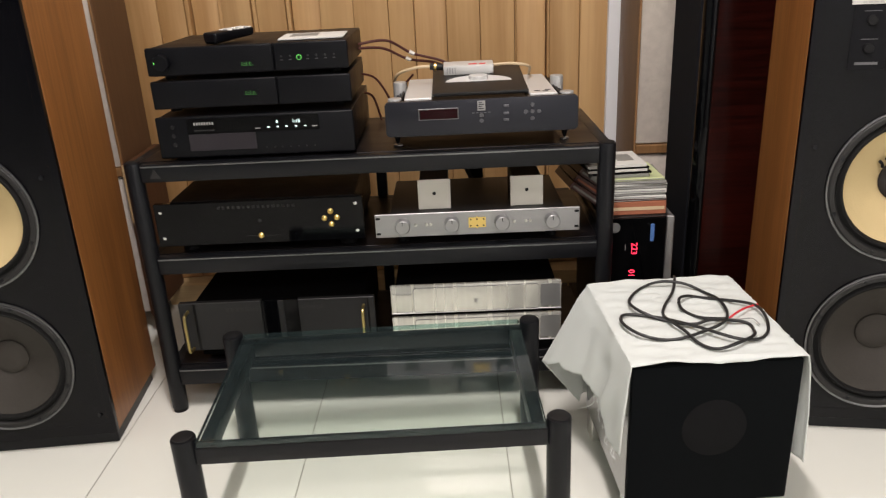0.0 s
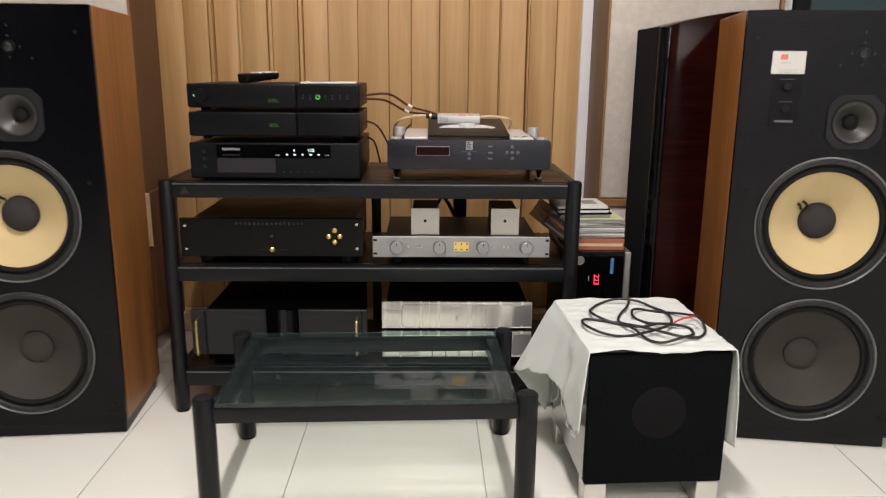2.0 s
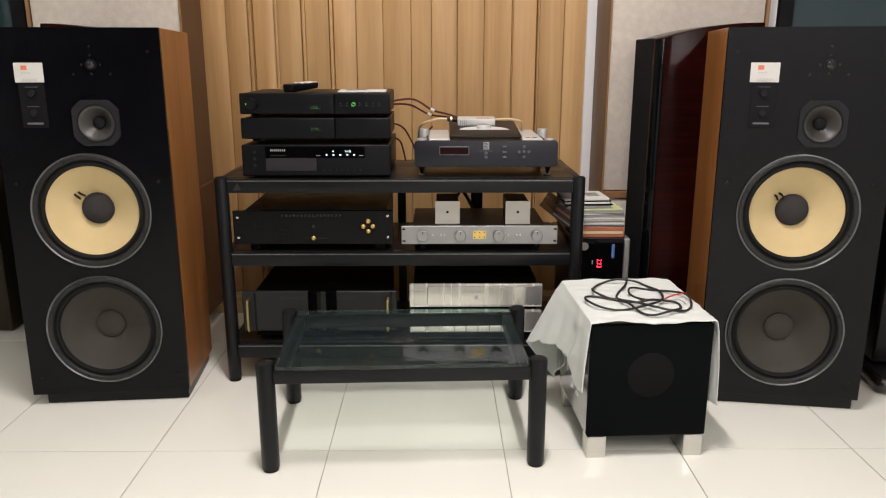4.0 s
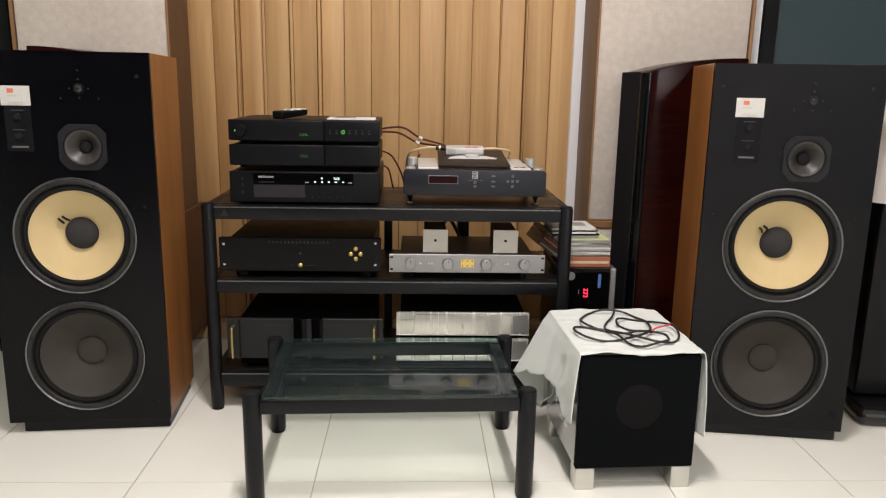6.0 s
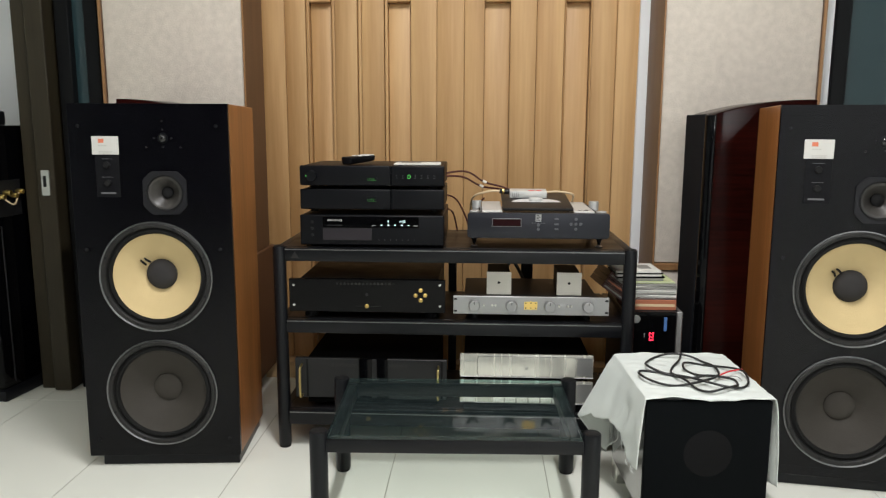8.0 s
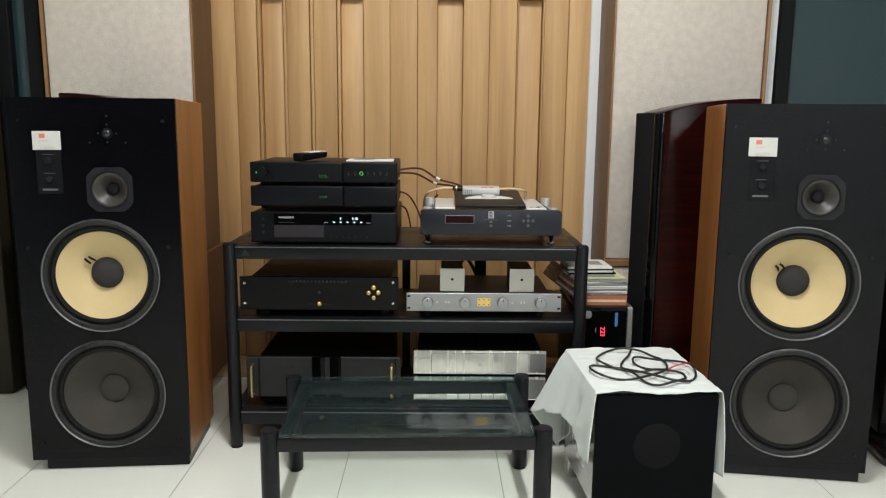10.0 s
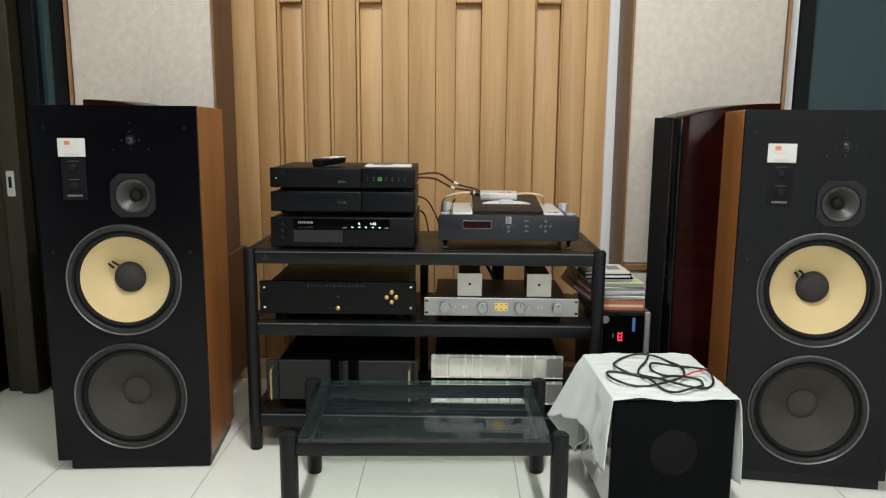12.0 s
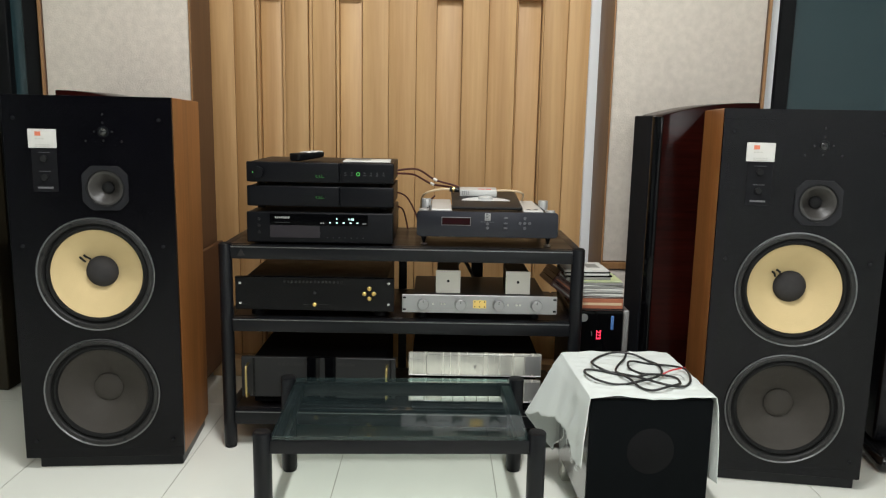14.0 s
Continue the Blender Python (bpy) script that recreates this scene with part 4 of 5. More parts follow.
# silver preamplifier
pre = thing("silver_preamplifier", pose(0.08, 1.985, SHELF_MID), "rack-width silver preamplifier with four knobs", "amplifier")
part("body", box(-0.198, 0.198, 0.007, 0.28, 0.021, 0.0745, 0.0015), DARK_GREY, pre)
fs = part("front_panel", box(-0.231, 0.231, 0.0, 0.006, 0.0215, 0.0765, 0.001), ALU_SATIN, pre, "silver front panel with rack ears")
for x in (-0.168, -0.057, 0.056, 0.169):
    kn = part("knob", moved(lathe([(0.0, -0.02), (0.0145, -0.02), (0.016, -0.0185), (0.0172, -0.002), (0.0172, 0.0)], 36), pose(x, 0, 0.0495)), ALU_SATIN, fs)
    part("pointer", box(x - 0.0008, x + 0.0008, -0.0208, -0.0198, 0.055, 0.064, 0), DIM_PRINT, kn)
gp = part("brass_plate", slab([(-0.0195, 0.038), (-0.0195, 0.062), (-0.003, 0.062), (0.0, 0.0645), (0.003, 0.062), (0.0195, 0.062), (0.0195, 0.038), (0.003, 0.038), (0.0, 0.0355), (-0.003, 0.038)], -0.0015, 0.001), GOLD, fs)
for x in (-0.0145, 0.0, 0.0145):
    for z in (0.0425, 0.0575):
        part("rivet", moved(lathe([(0.002, -0.0015), (0.0015, -0.0028), (0.0, -0.003)], 8), pose(x, 0, z)), SATIN_BLACK, gp)
for x in (-0.139, -0.114, -0.105, 0.084, 0.11, 0.12):
    part("switch", moved(lathe([(0.0035, 0.0), (0.003, -0.005), (0.0, -0.006)], 12), pose(x, 0, 0.0495)), ALU, fs)
for x in (-0.224, 0.224):
    for z in (0.031, 0.067):
        part("rack_hole", slab(rounded(x - 0.005, x + 0.005, z - 0.0028, z + 0.0028, 0.0026), -0.0006, 0.0005), RUBBER, fs)
feet(pre, -0.17, 0.17, 0.04, 0.24, 0.0, 0.0215)
for x in (-0.0945, 0.1155):
    bx = thing("valve_box", pose(0.08 + x, 2.018, SHELF_MID + 0.0747), "small ivory metal box on the silver preamplifier", "metal box", "pair of ivory boxes")
    part("cover", box(-0.033, 0.033, 0.004, 0.14, 0.0, 0.068, 0.0015), DARK_GREY, bx)
    f2 = part("front_plate", box(-0.037, 0.037, 0.0, 0.0035, 0.0, 0.07, 0.001), BOX_WHITE, bx)
    part("hole_rim", moved(lathe([(0.0042, 0.0), (0.004, -0.001), (0.0, -0.0006)], 14), pose(0, 0, 0.037)), RUBBER, f2)

# power amplifier with brass handles on the low shelf
pa = thing("power_amplifier", pose(-0.404, 2.0, SHELF_LOW), "black power amplifier with brass handles", "amplifier")
part("body", box(-0.2, 0.205, 0.016, 0.37, 0.012, 0.155, 0.002), MATT_BLACK, pa)
for x0, x1 in ((-0.2345, -0.036), (0.052, 0.2345)):
    part("front_panel", box(x0, x1, 0.0, 0.015, 0.033, 0.159, 0.0015), DARK_GREY, pa)
part("centre_panel", box(-0.0355, 0.0515, 0.003, 0.0155, 0.033, 0.158, 0.001), GLOSS_BLACK, pa)
part("centre_rib", box(0.004, 0.018, 0.0, 0.004, 0.033, 0.158, 0.001), DARK_GREY, pa)
for x in (-0.2135, 0.2085):
    part("handle", tube([(x, 0.002, 0.138), (x, -0.018, 0.137), (x, -0.028, 0.13), (x, -0.03, 0.09), (x, -0.028, 0.048), (x, -0.018, 0.041), (x, 0.002, 0.04)], 0.0037, 10, 8), DULL_BRASS, pa, "brass handle")
    part("handle_slot", box(x + 0.014 if x < 0 else x + 0.008, x + 0.02 if x < 0 else x + 0.013, -0.0006, 0.001, 0.036, 0.156, 0.0), GLOSS_BLACK, pa)
part("logo_bar", bars(-0.122, -0.04, 0.138, 0.0095, 0.0, 7, 0.35), DIM_PRINT, pa)
part("logo_bar", bars(0.056, 0.115, 0.138, 0.0095, 0.0, 6, 0.35), DIM_PRINT, pa)
feet(pa, -0.17, 0.17, 0.05, 0.32, 0.0, 0.0125, 0.018)


def silver_amp(z, y, label, keys=False):
    t = thing("silver_amplifier", pose(0.072, y, z), label, "amplifier", "two champagne silver amplifiers")
    part("body", box(-0.19, 0.19, 0.012, 0.36, 0.01, 0.078, 0.002), MATT_BLACK, t)
    f = part("front_panel", box(-0.202, 0.202, 0.0, 0.0115, 0.01, 0.082, 0.003, 2), CHAMPAGNE, t)
    part("flap_seam", slab(rounded(-0.1482, 0.1492, 0.0138, 0.0762, 0.007), -0.0012, 0.0), SWITCH, f)
    fl = part("drop_flap", slab(rounded(-0.147, 0.148, 0.015, 0.075, 0.006), -0.0035, 0.0), CHAMPAGNE, f)
    for i in range(13):
        part("flute", slab(rounded(-0.02 + 0.0125 * i, -0.0125 + 0.0125 * i, 0.018, 0.072, 0.002, 2), -0.0046, -0.003), CHAMPAGNE, fl)
    part("emblem", slab(rounded(-0.004, 0.004, 0.036, 0.046, 0.002), -0.0056, -0.004), ALU_SATIN, fl)
    if keys:
        part("push_key", box(-0.192, -0.155, -0.015, 0.0, 0.018, 0.032, 0.0015, 2), KEY, f, "bright push key")
        for i in range(7):
            part("push_key", box(-0.1 + 0.036 * i, -0.0675 + 0.036 * i, -0.017, -0.003, 0.018, 0.032, 0.0015, 2), KEY, fl, "bright push key")
    part("end_plate", slab(rounded(0.153, 0.198, 0.018, 0.075, 0.004), -0.002, 0.0), ALU_SATIN, f)
    part("left_seam", box(-0.198, -0.15, -0.0012, 0.0, 0.061, 0.0622, 0), GREY_PRINT, f)
    part("base_lip", box(-0.202, 0.202, -0.003, 0.0, 0.01, 0.0135, 0.001), ALU_SATIN, f)
    feet(t, -0.16, 0.16, 0.05, 0.3, 0.0, 0.0105, 0.014)
    return t


silver_amp(SHELF_LOW + 0.018, 1.998, "champagne silver amplifier with push keys on the low shelf", True)
silver_amp(SHELF_LOW + 0.018 + 0.0825, 1.998, "champagne silver amplifier stacked on another")
riser = thing("wood_riser", pose(0.072, 2.0, SHELF_LOW), "dark board under the silver amplifiers", "board")
part("board", box(-0.19, 0.19, 0.01, 0.34, 0.0, 0.0175, 0.002), SATIN_BLACK, riser)
part("edge_strip", box(-0.19, 0.19, 0.008, 0.0098, 0.001, 0.0165, 0.0), DEVICE_BLACK, riser)

# cables behind the rack
for pts, r, mt, nm, lb in (
    ([(-0.19, 2.24, 0.835), (-0.12, 2.28, 0.838), (-0.06, 2.3, 0.803), (0.01, 2.28, 0.785), (0.06, 2.26, 0.76)], 0.0033, RED_CABLE, "signal_cable", "dark red signal cable behind the stack"),
    ([(-0.19, 2.24, 0.826), (-0.13, 2.28, 0.82), (-0.07, 2.31, 0.788), (0.0, 2.29, 0.778), (0.06, 2.27, 0.75)], 0.0033, RED_CABLE, "signal_cable", "dark red signal cable behind the stack"),
    ([(-0.19, 2.26, 0.765), (-0.155, 2.3, 0.745), (-0.125, 2.32, 0.69), (-0.11, 2.34, 0.634)], 0.0028, RED_CABLE, "signal_cable", "thin red cable dropping behind the stack"),
    ([(-0.19, 2.25, 0.72), (-0.165, 2.3, 0.7), (-0.15, 2.33, 0.634)], 0.0028, RED_CABLE, "signal_cable", "thin red cable dropping behind the stack"),
    ([(-0.105, 2.33, 0.634), (-0.1, 2.33, 0.7), (-0.06, 2.3, 0.75)], 0.0028, RED_CABLE, "signal_cable", "thin red cable behind the disc transport"),
    ([(0.02, 2.36, 0.59), (0.035, 2.36, 0.54), (0.06, 2.35, 0.5), (0.08, 2.33, 0.45), (0.05, 2.3, 0.416)], 0.006, CABLE, "power_cable", "black power cable behind the preamplifier"),
    ([(0.05, 2.37, 0.59), (0.03, 2.36, 0.52), (0.0, 2.34, 0.48), (-0.03, 2.31, 0.42)], 0.005, CABLE, "power_cable", "black power cable behind the preamplifier"),
    ([(0.33, 2.33, 0.37), (0.27, 2.3, 0.31), (0.21, 2.36, 0.26), (0.16, 2.4, 0.14)], 0.004, RED_CABLE, "power_cable", "dark cable hanging behind the low shelf"),
    ([(0.2, 2.38, 0.37), (0.225, 2.36, 0.32), (0.27, 2.38, 0.24), (0.3, 2.4, 0.14)], 0.004, RED_CABLE, "power_cable", "dark cable hanging behind the low shelf"),
    ([(0.12, 2.37, 0.37), (0.15, 2.36, 0.32), (0.17, 2.38, 0.24), (0.18, 2.4, 0.14)], 0.004, CABLE, "power_cable", "dark cable hanging behind the low shelf"),
):
    c = thing(nm, pose(0, 0, 0), lb, "cable", "cables behind the rack")
    part("sheath", tube(pts, r, 8, 8), mt, c)
    if lb.startswith("dark red"):
        p = Vector(pts[2])
        part("cable_band", rod(p + Vector((-0.006, 0, 0.004)), p + Vector((0.006, 0, -0.003)), 0.0048, 12), CARD, c, "white cable band")

# ---- glass table ----
table = thing("glass_table", pose(-0.1335, 1.652, 0, 0, 0, 1.9), "low black table with a clear glass top", "table")
TXH, TF, TB = 0.3225, -0.183, 0.19
for x in (-TXH, TXH):
    for y in (TF, TB):
        leg = part("leg", rod((x, y, 0.006), (x, y, 0.279), 0.0215, 28, 0.003), SATIN_BLACK, table)
        part("leg_cap", rod((x, y, 0.2792), (x, y, 0.281), 0.018, 24, 0.0008), DARK_GREY, leg)
        part("foot", rod((x, y, 0.0), (x, y, 0.006), 0.0185, 24, 0.001), RUBBER, leg)
for y in (TF, TB):
    part("cross_rail", box(-TXH + 0.02, TXH - 0.02, y - 0.012, y + 0.012, 0.2285, 0.262, 0.002, 2), SATIN_BLACK, table)
for x in (-TXH + 0.034, TXH - 0.034):
    part("side_rail", box(x - 0.0115, x + 0.0115, TF + 0.0125, TB - 0.0125, 0.2285, 0.262, 0.002, 2), SATIN_BLACK, table)
top = part("glass_top", slab(rounded(-TXH + 0.0225, TXH - 0.0225, TF - 0.0125, TB + 0.012, 0.004, 3), -0.2735, -0.2635), GLASS, table, "clear glass top with a greenish edge", False)
top.data.materials.append(GLASS_EDGE)
top.data.materials.append(GLASS_UNDER)
for poly in top.data.polygons:
    if abs(poly.normal.y) < 0.5:
        poly.material_index = 1
    elif poly.center.y > -0.27:
        poly.material_index = 2
top.data.transform(Matrix(((1, 0, 0, 0), (0, 0, 1, 0), (0, -1, 0, 0), (0, 0, 0, 1))))
for x in (-1, 1):
    for y in (TF, TB):
        part("glass_pad", rod((x * (TXH - 0.05), y, 0.262), (x * (TXH - 0.05), y, 0.2634), 0.006, 12), RUBBER, table)

# ---- subwoofer with cloth and coiled cable ----
SUBY = 2.5
sub = thing("subwoofer", pose(0.472, 1.508, 0, 0, 0, SUBY), "black lacquered subwoofer on square metal feet", "subwoofer")
part("cabinet", box(-0.146, 0.146, 0.014, 0.335, 0.058, 0.355, 0.002, 2), PIANO, sub)
for x in (-0.1485, 0.1463):
    part("side_panel", box(x, x + 0.0022, 0.0145, 0.334, 0.06, 0.353, 0.0008), SUB_SIDE, sub, "mirror-polished grey side panel")
gr = part("grille", box(-0.1485, 0.1485, 0.0, 0.0135, 0.06, 0.352, 0.003, 2), GRILLE, sub, "black cloth grille")
part("grille_disc", moved(lathe([(0.0, -0.001), (0.056, -0.001), (0.0585, 0.0005)], 48), pose(0.002, 0, 0.222)), GRILLE_DISC, gr, "faint round mark on the grille")
for x in (-0.122, 0.122):
    for y in (0.028, 0.31):
        part("foot", box(x - 0.024, x + 0.024, y - 0.024, y + 0.024, 0.0, 0.0575, 0.002, 2), ALU, sub, "square brushed metal foot")

cloth = thing("cloth", pose(0.472, 1.508, 0.357, 0, 0, SUBY), "white cotton cloth draped over the subwoofer", "cloth")


def ease(v, knots):
    for (a, p), (b, q) in zip(knots, knots[1:]):
        if v <= b:
            t = max(0.0, (v - a) / (b - a))
            return p + (q - p) * t * t * (3 - 2 * t)
    return knots[-1][1]


def drape_point(u, v, w):
    """u runs across the cloth, v front to back over the top, w down the back."""
    ll = ease(v, ((0, 0.174), (0.07, 0.18), (0.32, 0.14), (0.58, 0.138), (0.78, 0.165), (0.94, 0.2), (1, 0.205)))
    ll += 0.0012 * math.sin(60 * v) + 0.001 * math.sin(113 * v + 1)
    rl = 0.222 - 0.02 * v + 0.003 * math.sin(31 * v)
    flare = radians(ease(v, ((0, 2), (0.3, 11), (0.58, 16), (0.94, 27), (1, 28))))
    s = -0.15 - ll + u * (0.30 + ll + rl)
    y = -0.004 + 0.345 * v
    if s < -0.15:
        d = -0.15 - s
        k = min(1, d / 0.03)
        ramp = min(1, d / 0.11)
        fold = (0.008 * math.sin(10 * v + 0.4 + 3 * d) + 0.002 * math.sin(27 * v + 9 * d)) * ramp * (1 - 0.6 * v)
        crease = 0.005 * math.sin(55 * (d - 0.35 * v)) * ramp * max(0, 1 - abs(v - 0.3) / 0.28)
        x = -0.1525 - d * math.sin(flare) * k - 0.003 * k - max(-0.004, fold + crease)
        z = 0.004 - d * math.cos(flare) * (0.6 + 0.4 * k)
        yy = y + 0.05 * d * math.sin(9 * v) - 0.01 * ramp * (1 - v)
        f = d / ll
        return Vector((x + 0.32 * w * f, yy + 0.07 * w, z - w * (1 - 0.56 * f)))
    if s > 0.15:
        d = s - 0.15
        k = min(1, d / 0.03)
        fold = (0.008 * math.sin(17 * v + 2) + 0.004 * math.sin(39 * v)) * min(1, d / 0.12)
        x = 0.1535 + (0.03 + 0.12 * v) * d * k + 0.004 * k + max(-0.003, fold)
        return Vector((x, y + 0.07 * w, 0.004 - d * (0.6 + 0.4 * k) - w * 0.4))
    e = 0.15 - abs(s)
    wob = 0.0022 * math.sin(19 * s + 9 * v) + 0.0015 * math.sin(47 * v + 23 * s) + 0.001 * math.sin(90 * s - 30 * v)
    z = 0.0045 + abs(wob) * min(1, e / 0.03)
    if v < 0.03:
        z -= 0.008 * (1 + math.sin(24 * s + 0.8)) * (0.03 - v) / 0.03 * 0.5
    return Vector((s, y + 0.07 * w + 0.006 * math.sin(40 * s) * min(1, w / 0.1), z - w))


cb = bmesh.new()
NU, NV, NW = 130, 66, 26
grid = [[cb.verts.new(drape_point(i / NU, j / NV, 0)) for i in range(NU + 1)] for j in range(NV + 1)]
grid += [[cb.verts.new(drape_point(i / NU, 1, 0.28 * j / NW)) for i in range(NU + 1)] for j in range(1, NW + 1)]
for a, b in zip(grid, grid[1:]):
    for i in range(NU):
        cb.faces.new((a[i], a[i + 1], b[i + 1], b[i]))
drape = part("drape", cb, CLOTH, cloth)
drape.modifiers.new("thickness", "SOLIDIFY").thickness = 0.0018
random.seed(4)
for k in range(16):
    p = drape_point(0, 0.04 + 0.022 * k, 0) + Vector((-0.001, 0, 0.006))
    dx, dy, dz = random.uniform(-0.008, 0.004), random.uniform(-0.008, 0.008), random.uniform(0.008, 0.026)
    part("loose_thread", tube([p, p + Vector((dx, dy, -0.6 * dz)), p + Vector((0.3 * dx, 1.6 * dy, -dz))], 0.0005, 4, 5), CLOTH, cloth)
p = drape_point(0, 0.42, 0) + Vector((-0.001, 0, 0.006))
part("loose_thread", tube([p, p + Vector((0.004, 0.012, -0.035)), p + Vector((-0.006, 0.035, -0.06)), p + Vector((-0.012, 0.07, -0.085))], 0.0008, 4, 6), CLOTH, cloth)

cz = 0.357 + 0.0085
coil = thing("coiled_cable", pose(0, 0, cz), "black audio cable coiled on the white cloth", "cable")
turns = [(0.491, 1.849), (0.466, 1.773), (0.433, 1.710), (0.420, 1.672), (0.423, 1.631), (0.436, 1.590), (0.452, 1.551), (0.477, 1.531), (0.515, 1.539), (0.549, 1.565), (0.563, 1.596), (0.556, 1.622), (0.499, 1.628), (0.460, 1.622), (0.414, 1.651), (0.381, 1.674), (0.365, 1.706), (0.375, 1.750), (0.406, 1.794), (0.450, 1.809), (0.494, 1.798), (0.526, 1.767), (0.543, 1.715), (0.522, 1.625), (0.450, 1.580), (0.401, 1.573), (0.357, 1.586), (0.332, 1.630), (0.349, 1.675), (0.410, 1.659), (0.462, 1.606), (0.520, 1.554), (0.565, 1.566), (0.592, 1.605), (0.600, 1.660), (0.586, 1.701), (0.519, 1.740), (0.486, 1.742), (0.463, 1.720), (0.460, 1.686), (0.485, 1.655), (0.530, 1.633)]
path = [(0.493, 1.88, -0.02)] + [(x, y, 0.001 + 0.0045 * (1 + math.sin(1.7 * i)) * min(1, i / 4)) for i, (x, y) in enumerate(turns)]
part("sheath", tube(path, 0.003, 8, 8), CABLE, coil)
tip = path[-1][2]
part("red_sleeve", tube([(0.53, 1.633, tip), (0.548, 1.648, 0.011), (0.575, 1.672, 0.009), (0.604, 1.688, 0.008)], 0.0021, 8, 6), RED, coil, "red heat-shrink end")
part("bare_tail", tube([(0.53, 1.633, tip), (0.548, 1.627, 0.009), (0.573, 1.632, 0.007), (0.579, 1.612, 0.004)], 0.0012, 6, 6), GREY_PRINT, coil)
part("riser", tube([(0.493, 1.88, -0.02), (0.494, 1.92, -0.05), (0.498, 1.97, -0.1), (0.505, 1.99, -0.2), (0.51, 1.98, -cz + 0.004)], 0.0042, 8, 8), CABLE, coil)

# ---- voltage regulator with records ----
reg = thing("voltage_regulator", pose(0.455, 2.06, 0), "black voltage regulator with red digits, standing upright", "voltage regulator")
part("case", box(-0.085, 0.085, 0.008, 0.3, 0.02, 0.428, 0.003), DARK_GREY, reg)
rf = part("front_panel", box(-0.085, 0.075, 0.0, 0.0075, 0.02, 0.428, 0.002), GLOSS_BLACK, reg)
part("side_cover", box(0.0755, 0.095, 0.004, 0.3, 0.02, 0.428, 0.003), ALU_SATIN, reg)
part("digits", lettering("223", 0.0205, pose(0.0, -0.0015, 0.351) @ pose(0, 0, 0, 0, 90, 0)), RED_GLOW, rf, "red voltage digits")
part("digits", lettering("01", 0.02, pose(-0.004, -0.0015, 0.287) @ pose(0, 0, 0, 0, 90, 0)), RED_GLOW, rf)
part("print_bar", box(-0.0215, -0.02, -0.001, 0.0, 0.348, 0.362, 0), GREY_PRINT, rf)
part("blue_switch", box(0.037, 0.0465, -0.003, 0.0, 0.368, 0.412, 0.001), BLUE, rf, "blue rocker switch")
part("round_emblem", moved(lathe([(0.013, 0.0), (0.0125, -0.002), (0.011, -0.0022), (0.0105, -0.001), (0.0, -0.001)], 28), pose(-0.047, 0, 0.405)), ALU_SATIN, rf)
feet(reg, -0.06, 0.06, 0.04, 0.26, 0.0, 0.0205)
stack = [("record_box", 0.155, 0.032, RECORD_BOX, "red-brown record box lying on the regulator", 0.0, 0.0), ("record_sleeve", 0.15, 0.006, BROWN_SLEEVE, "dark record sleeve in the pile", 0.002, 2),
         ("record_sleeve", 0.15, 0.008, PAPER, "worn white record sleeve in the pile", 0.004, -2), ("record_sleeve", 0.148, 0.006, GREY_SLEEVE, "grey record sleeve in the pile", -0.002, 3),
         ("record_sleeve", 0.15, 0.010, PAPER, "worn white record sleeve in the pile", 0.003, -1), ("record_sleeve", 0.15, 0.007, GREY_SLEEVE, "grey record sleeve in the pile", 0.002, 1),
         ("record_sleeve", 0.148, 0.005, PAPER, "worn white record sleeve in the pile", 0.001, 4), ("record_sleeve", 0.15, 0.008, GREY_SLEEVE, "grey record sleeve in the pile", 0.003, -2),
         ("record_sleeve", 0.146, 0.006, GREEN_SLEEVE, "pale green glossy record sleeve on the pile", -0.003, 2)]
z = 0.4285
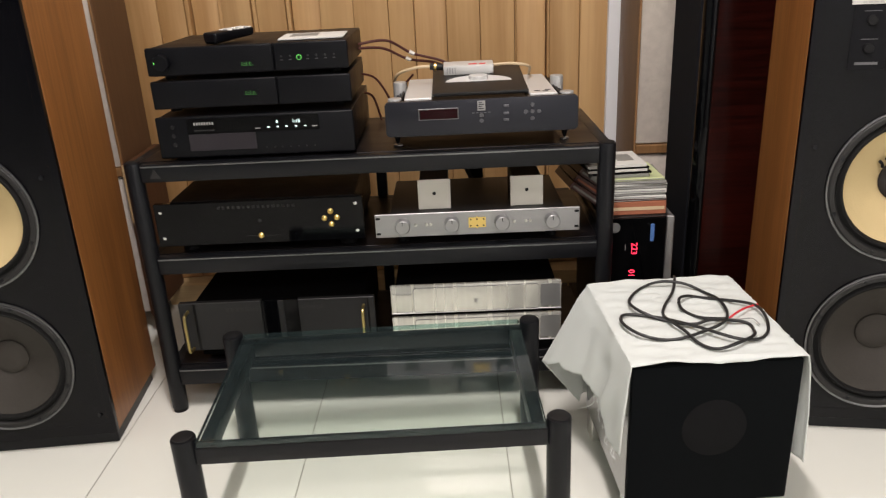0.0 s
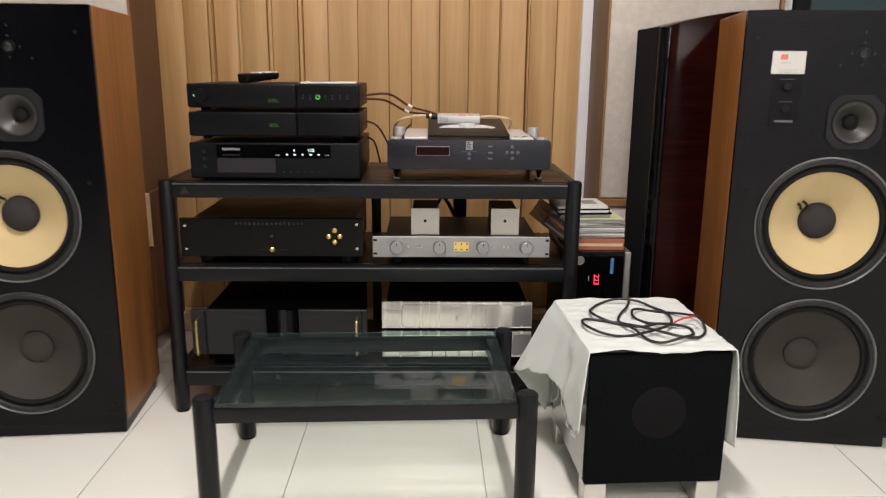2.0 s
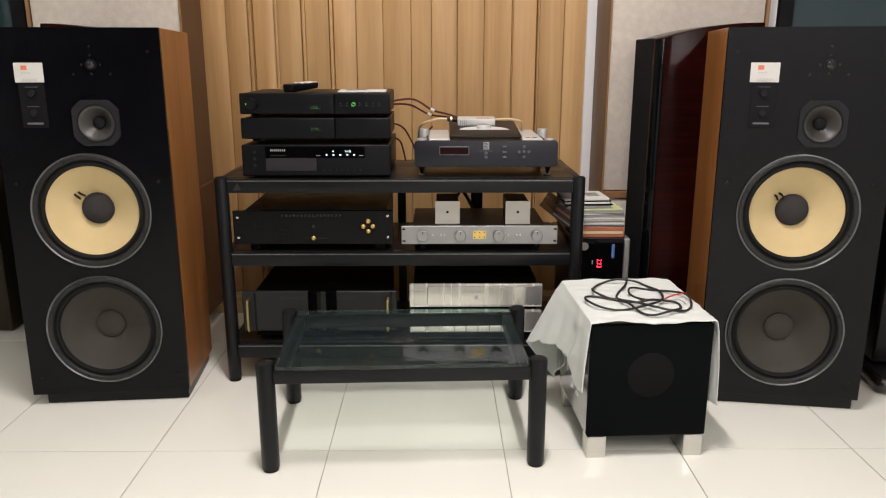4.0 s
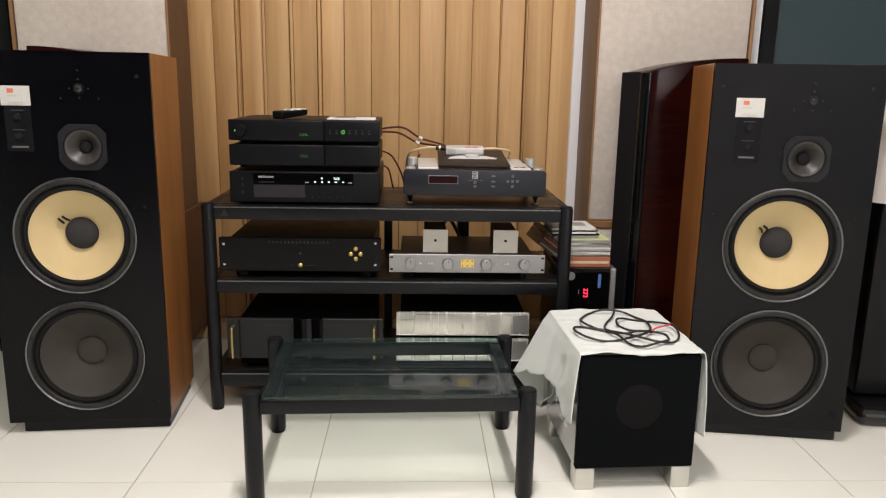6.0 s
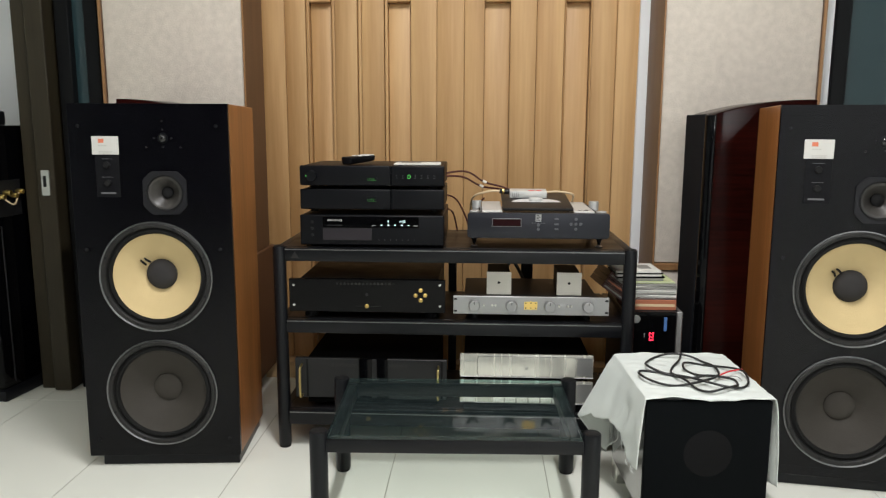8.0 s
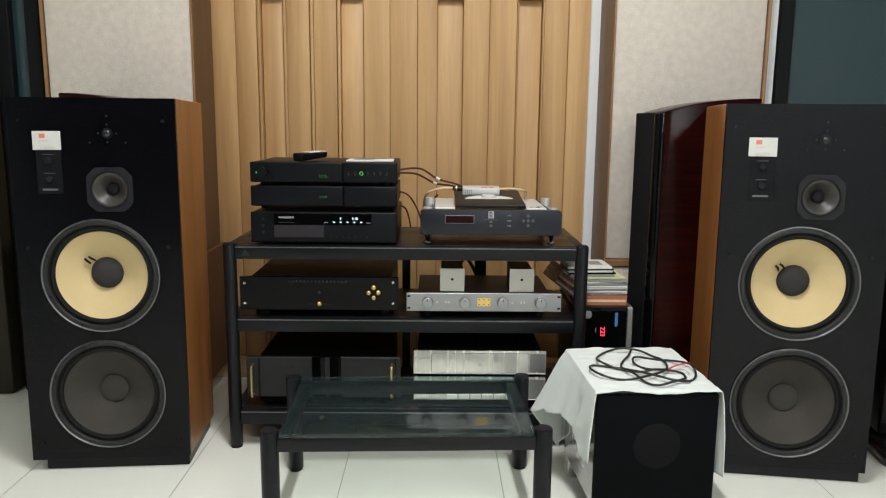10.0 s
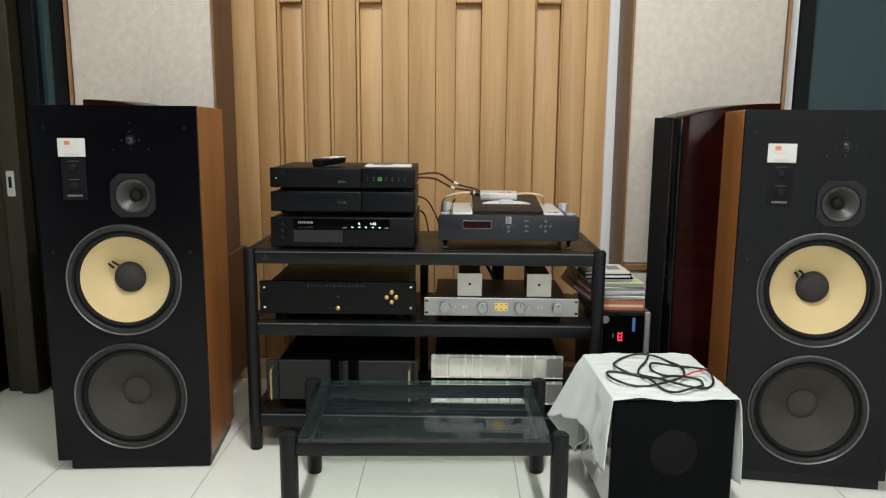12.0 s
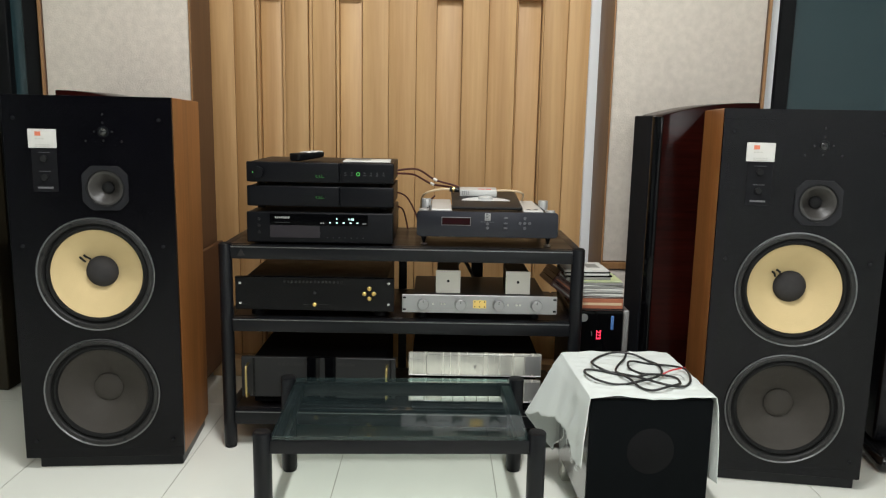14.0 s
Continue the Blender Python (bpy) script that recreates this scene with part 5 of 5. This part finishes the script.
for nm, size, h, mt, lb, dx, turn in stack:
    t = thing(nm, pose(0.455 + dx, 2.16, z, 0, 0, turn), lb, "record", "pile of records")
    k = size / 2
    part("sleeve", box(-k, k, -k, k, 0, h - 0.0004, 0.001), mt, t)
    part("opening", box(-k + 0.004, k - 0.004, -k - 0.0006, -k + 0.001, h * 0.35, h * 0.6, 0), GREY_PRINT if nm == "record_sleeve" else CREAM_CABLE, t)
    z += h
for dx, sx, h, mt, lb in ((-0.035, 0.07, 0.009, GREY_SLEEVE, "clear grey disc case on the pile"), (-0.03, 0.065, 0.005, MATT_BLACK, "dark disc case on the pile"), (-0.04, 0.065, 0.007, PAPER, "white disc case on the pile"), (-0.036, 0.065, 0.004, MATT_BLACK, "dark disc case on the pile"), (-0.042, 0.064, 0.008, PAPER, "white disc case with a dark picture")):
    t = thing("disc_case", pose(0.455 + dx, 2.16, z, 0, 0, 3), lb, "disc case", "disc cases on the records")
    part("case", box(-0.07, 0.07, -0.065, 0.06, 0, h - 0.0004, 0.001), mt, t)
    part("picture", box(0.01, 0.05, -0.03, 0.03, h - 0.0004, h, 0), GREY_SLEEVE, t)
    z += h
for k in range(3):
    t = thing("dark_sleeve", pose(0.345 + 0.0113 * k, 2.175 + 0.006 * k, 0.462 + 0.015 * k, 0, 37, 6), "dark brown glossy record sleeve leaning on the pile", "record", "dark sleeves leaning on the pile")
    part("sleeve", box(-0.062, 0.075, -0.075, 0.07, 0.0, 0.0185, 0.0015), BROWN_SLEEVE, t)
    part("spine", box(-0.055, 0.07, -0.0764, -0.0752, 0.006, 0.011, 0), RECORD_BOX if k % 2 else GREY_SLEEVE, t)

# ---- floor tiles ----
tile_mesh = finish(box(-TX / 2 + 0.0011, TX / 2 - 0.0011, -TY / 2 + 0.0011, TY / 2 - 0.0011, -0.002, 0.0, 0.0006), "tile", TILE, False)
for i in range(-7, 6):
    for j in range(-6, 3):
        x, y = X0 + (i + 0.5) * TX, Y0 + (j + 0.5) * TY
        if -3.0 < x < 2.6 and -3.0 < y < 3.2:
            t = new("tile", tile_mesh)
            t.location = (x, y, 0)
            t.parent = floor
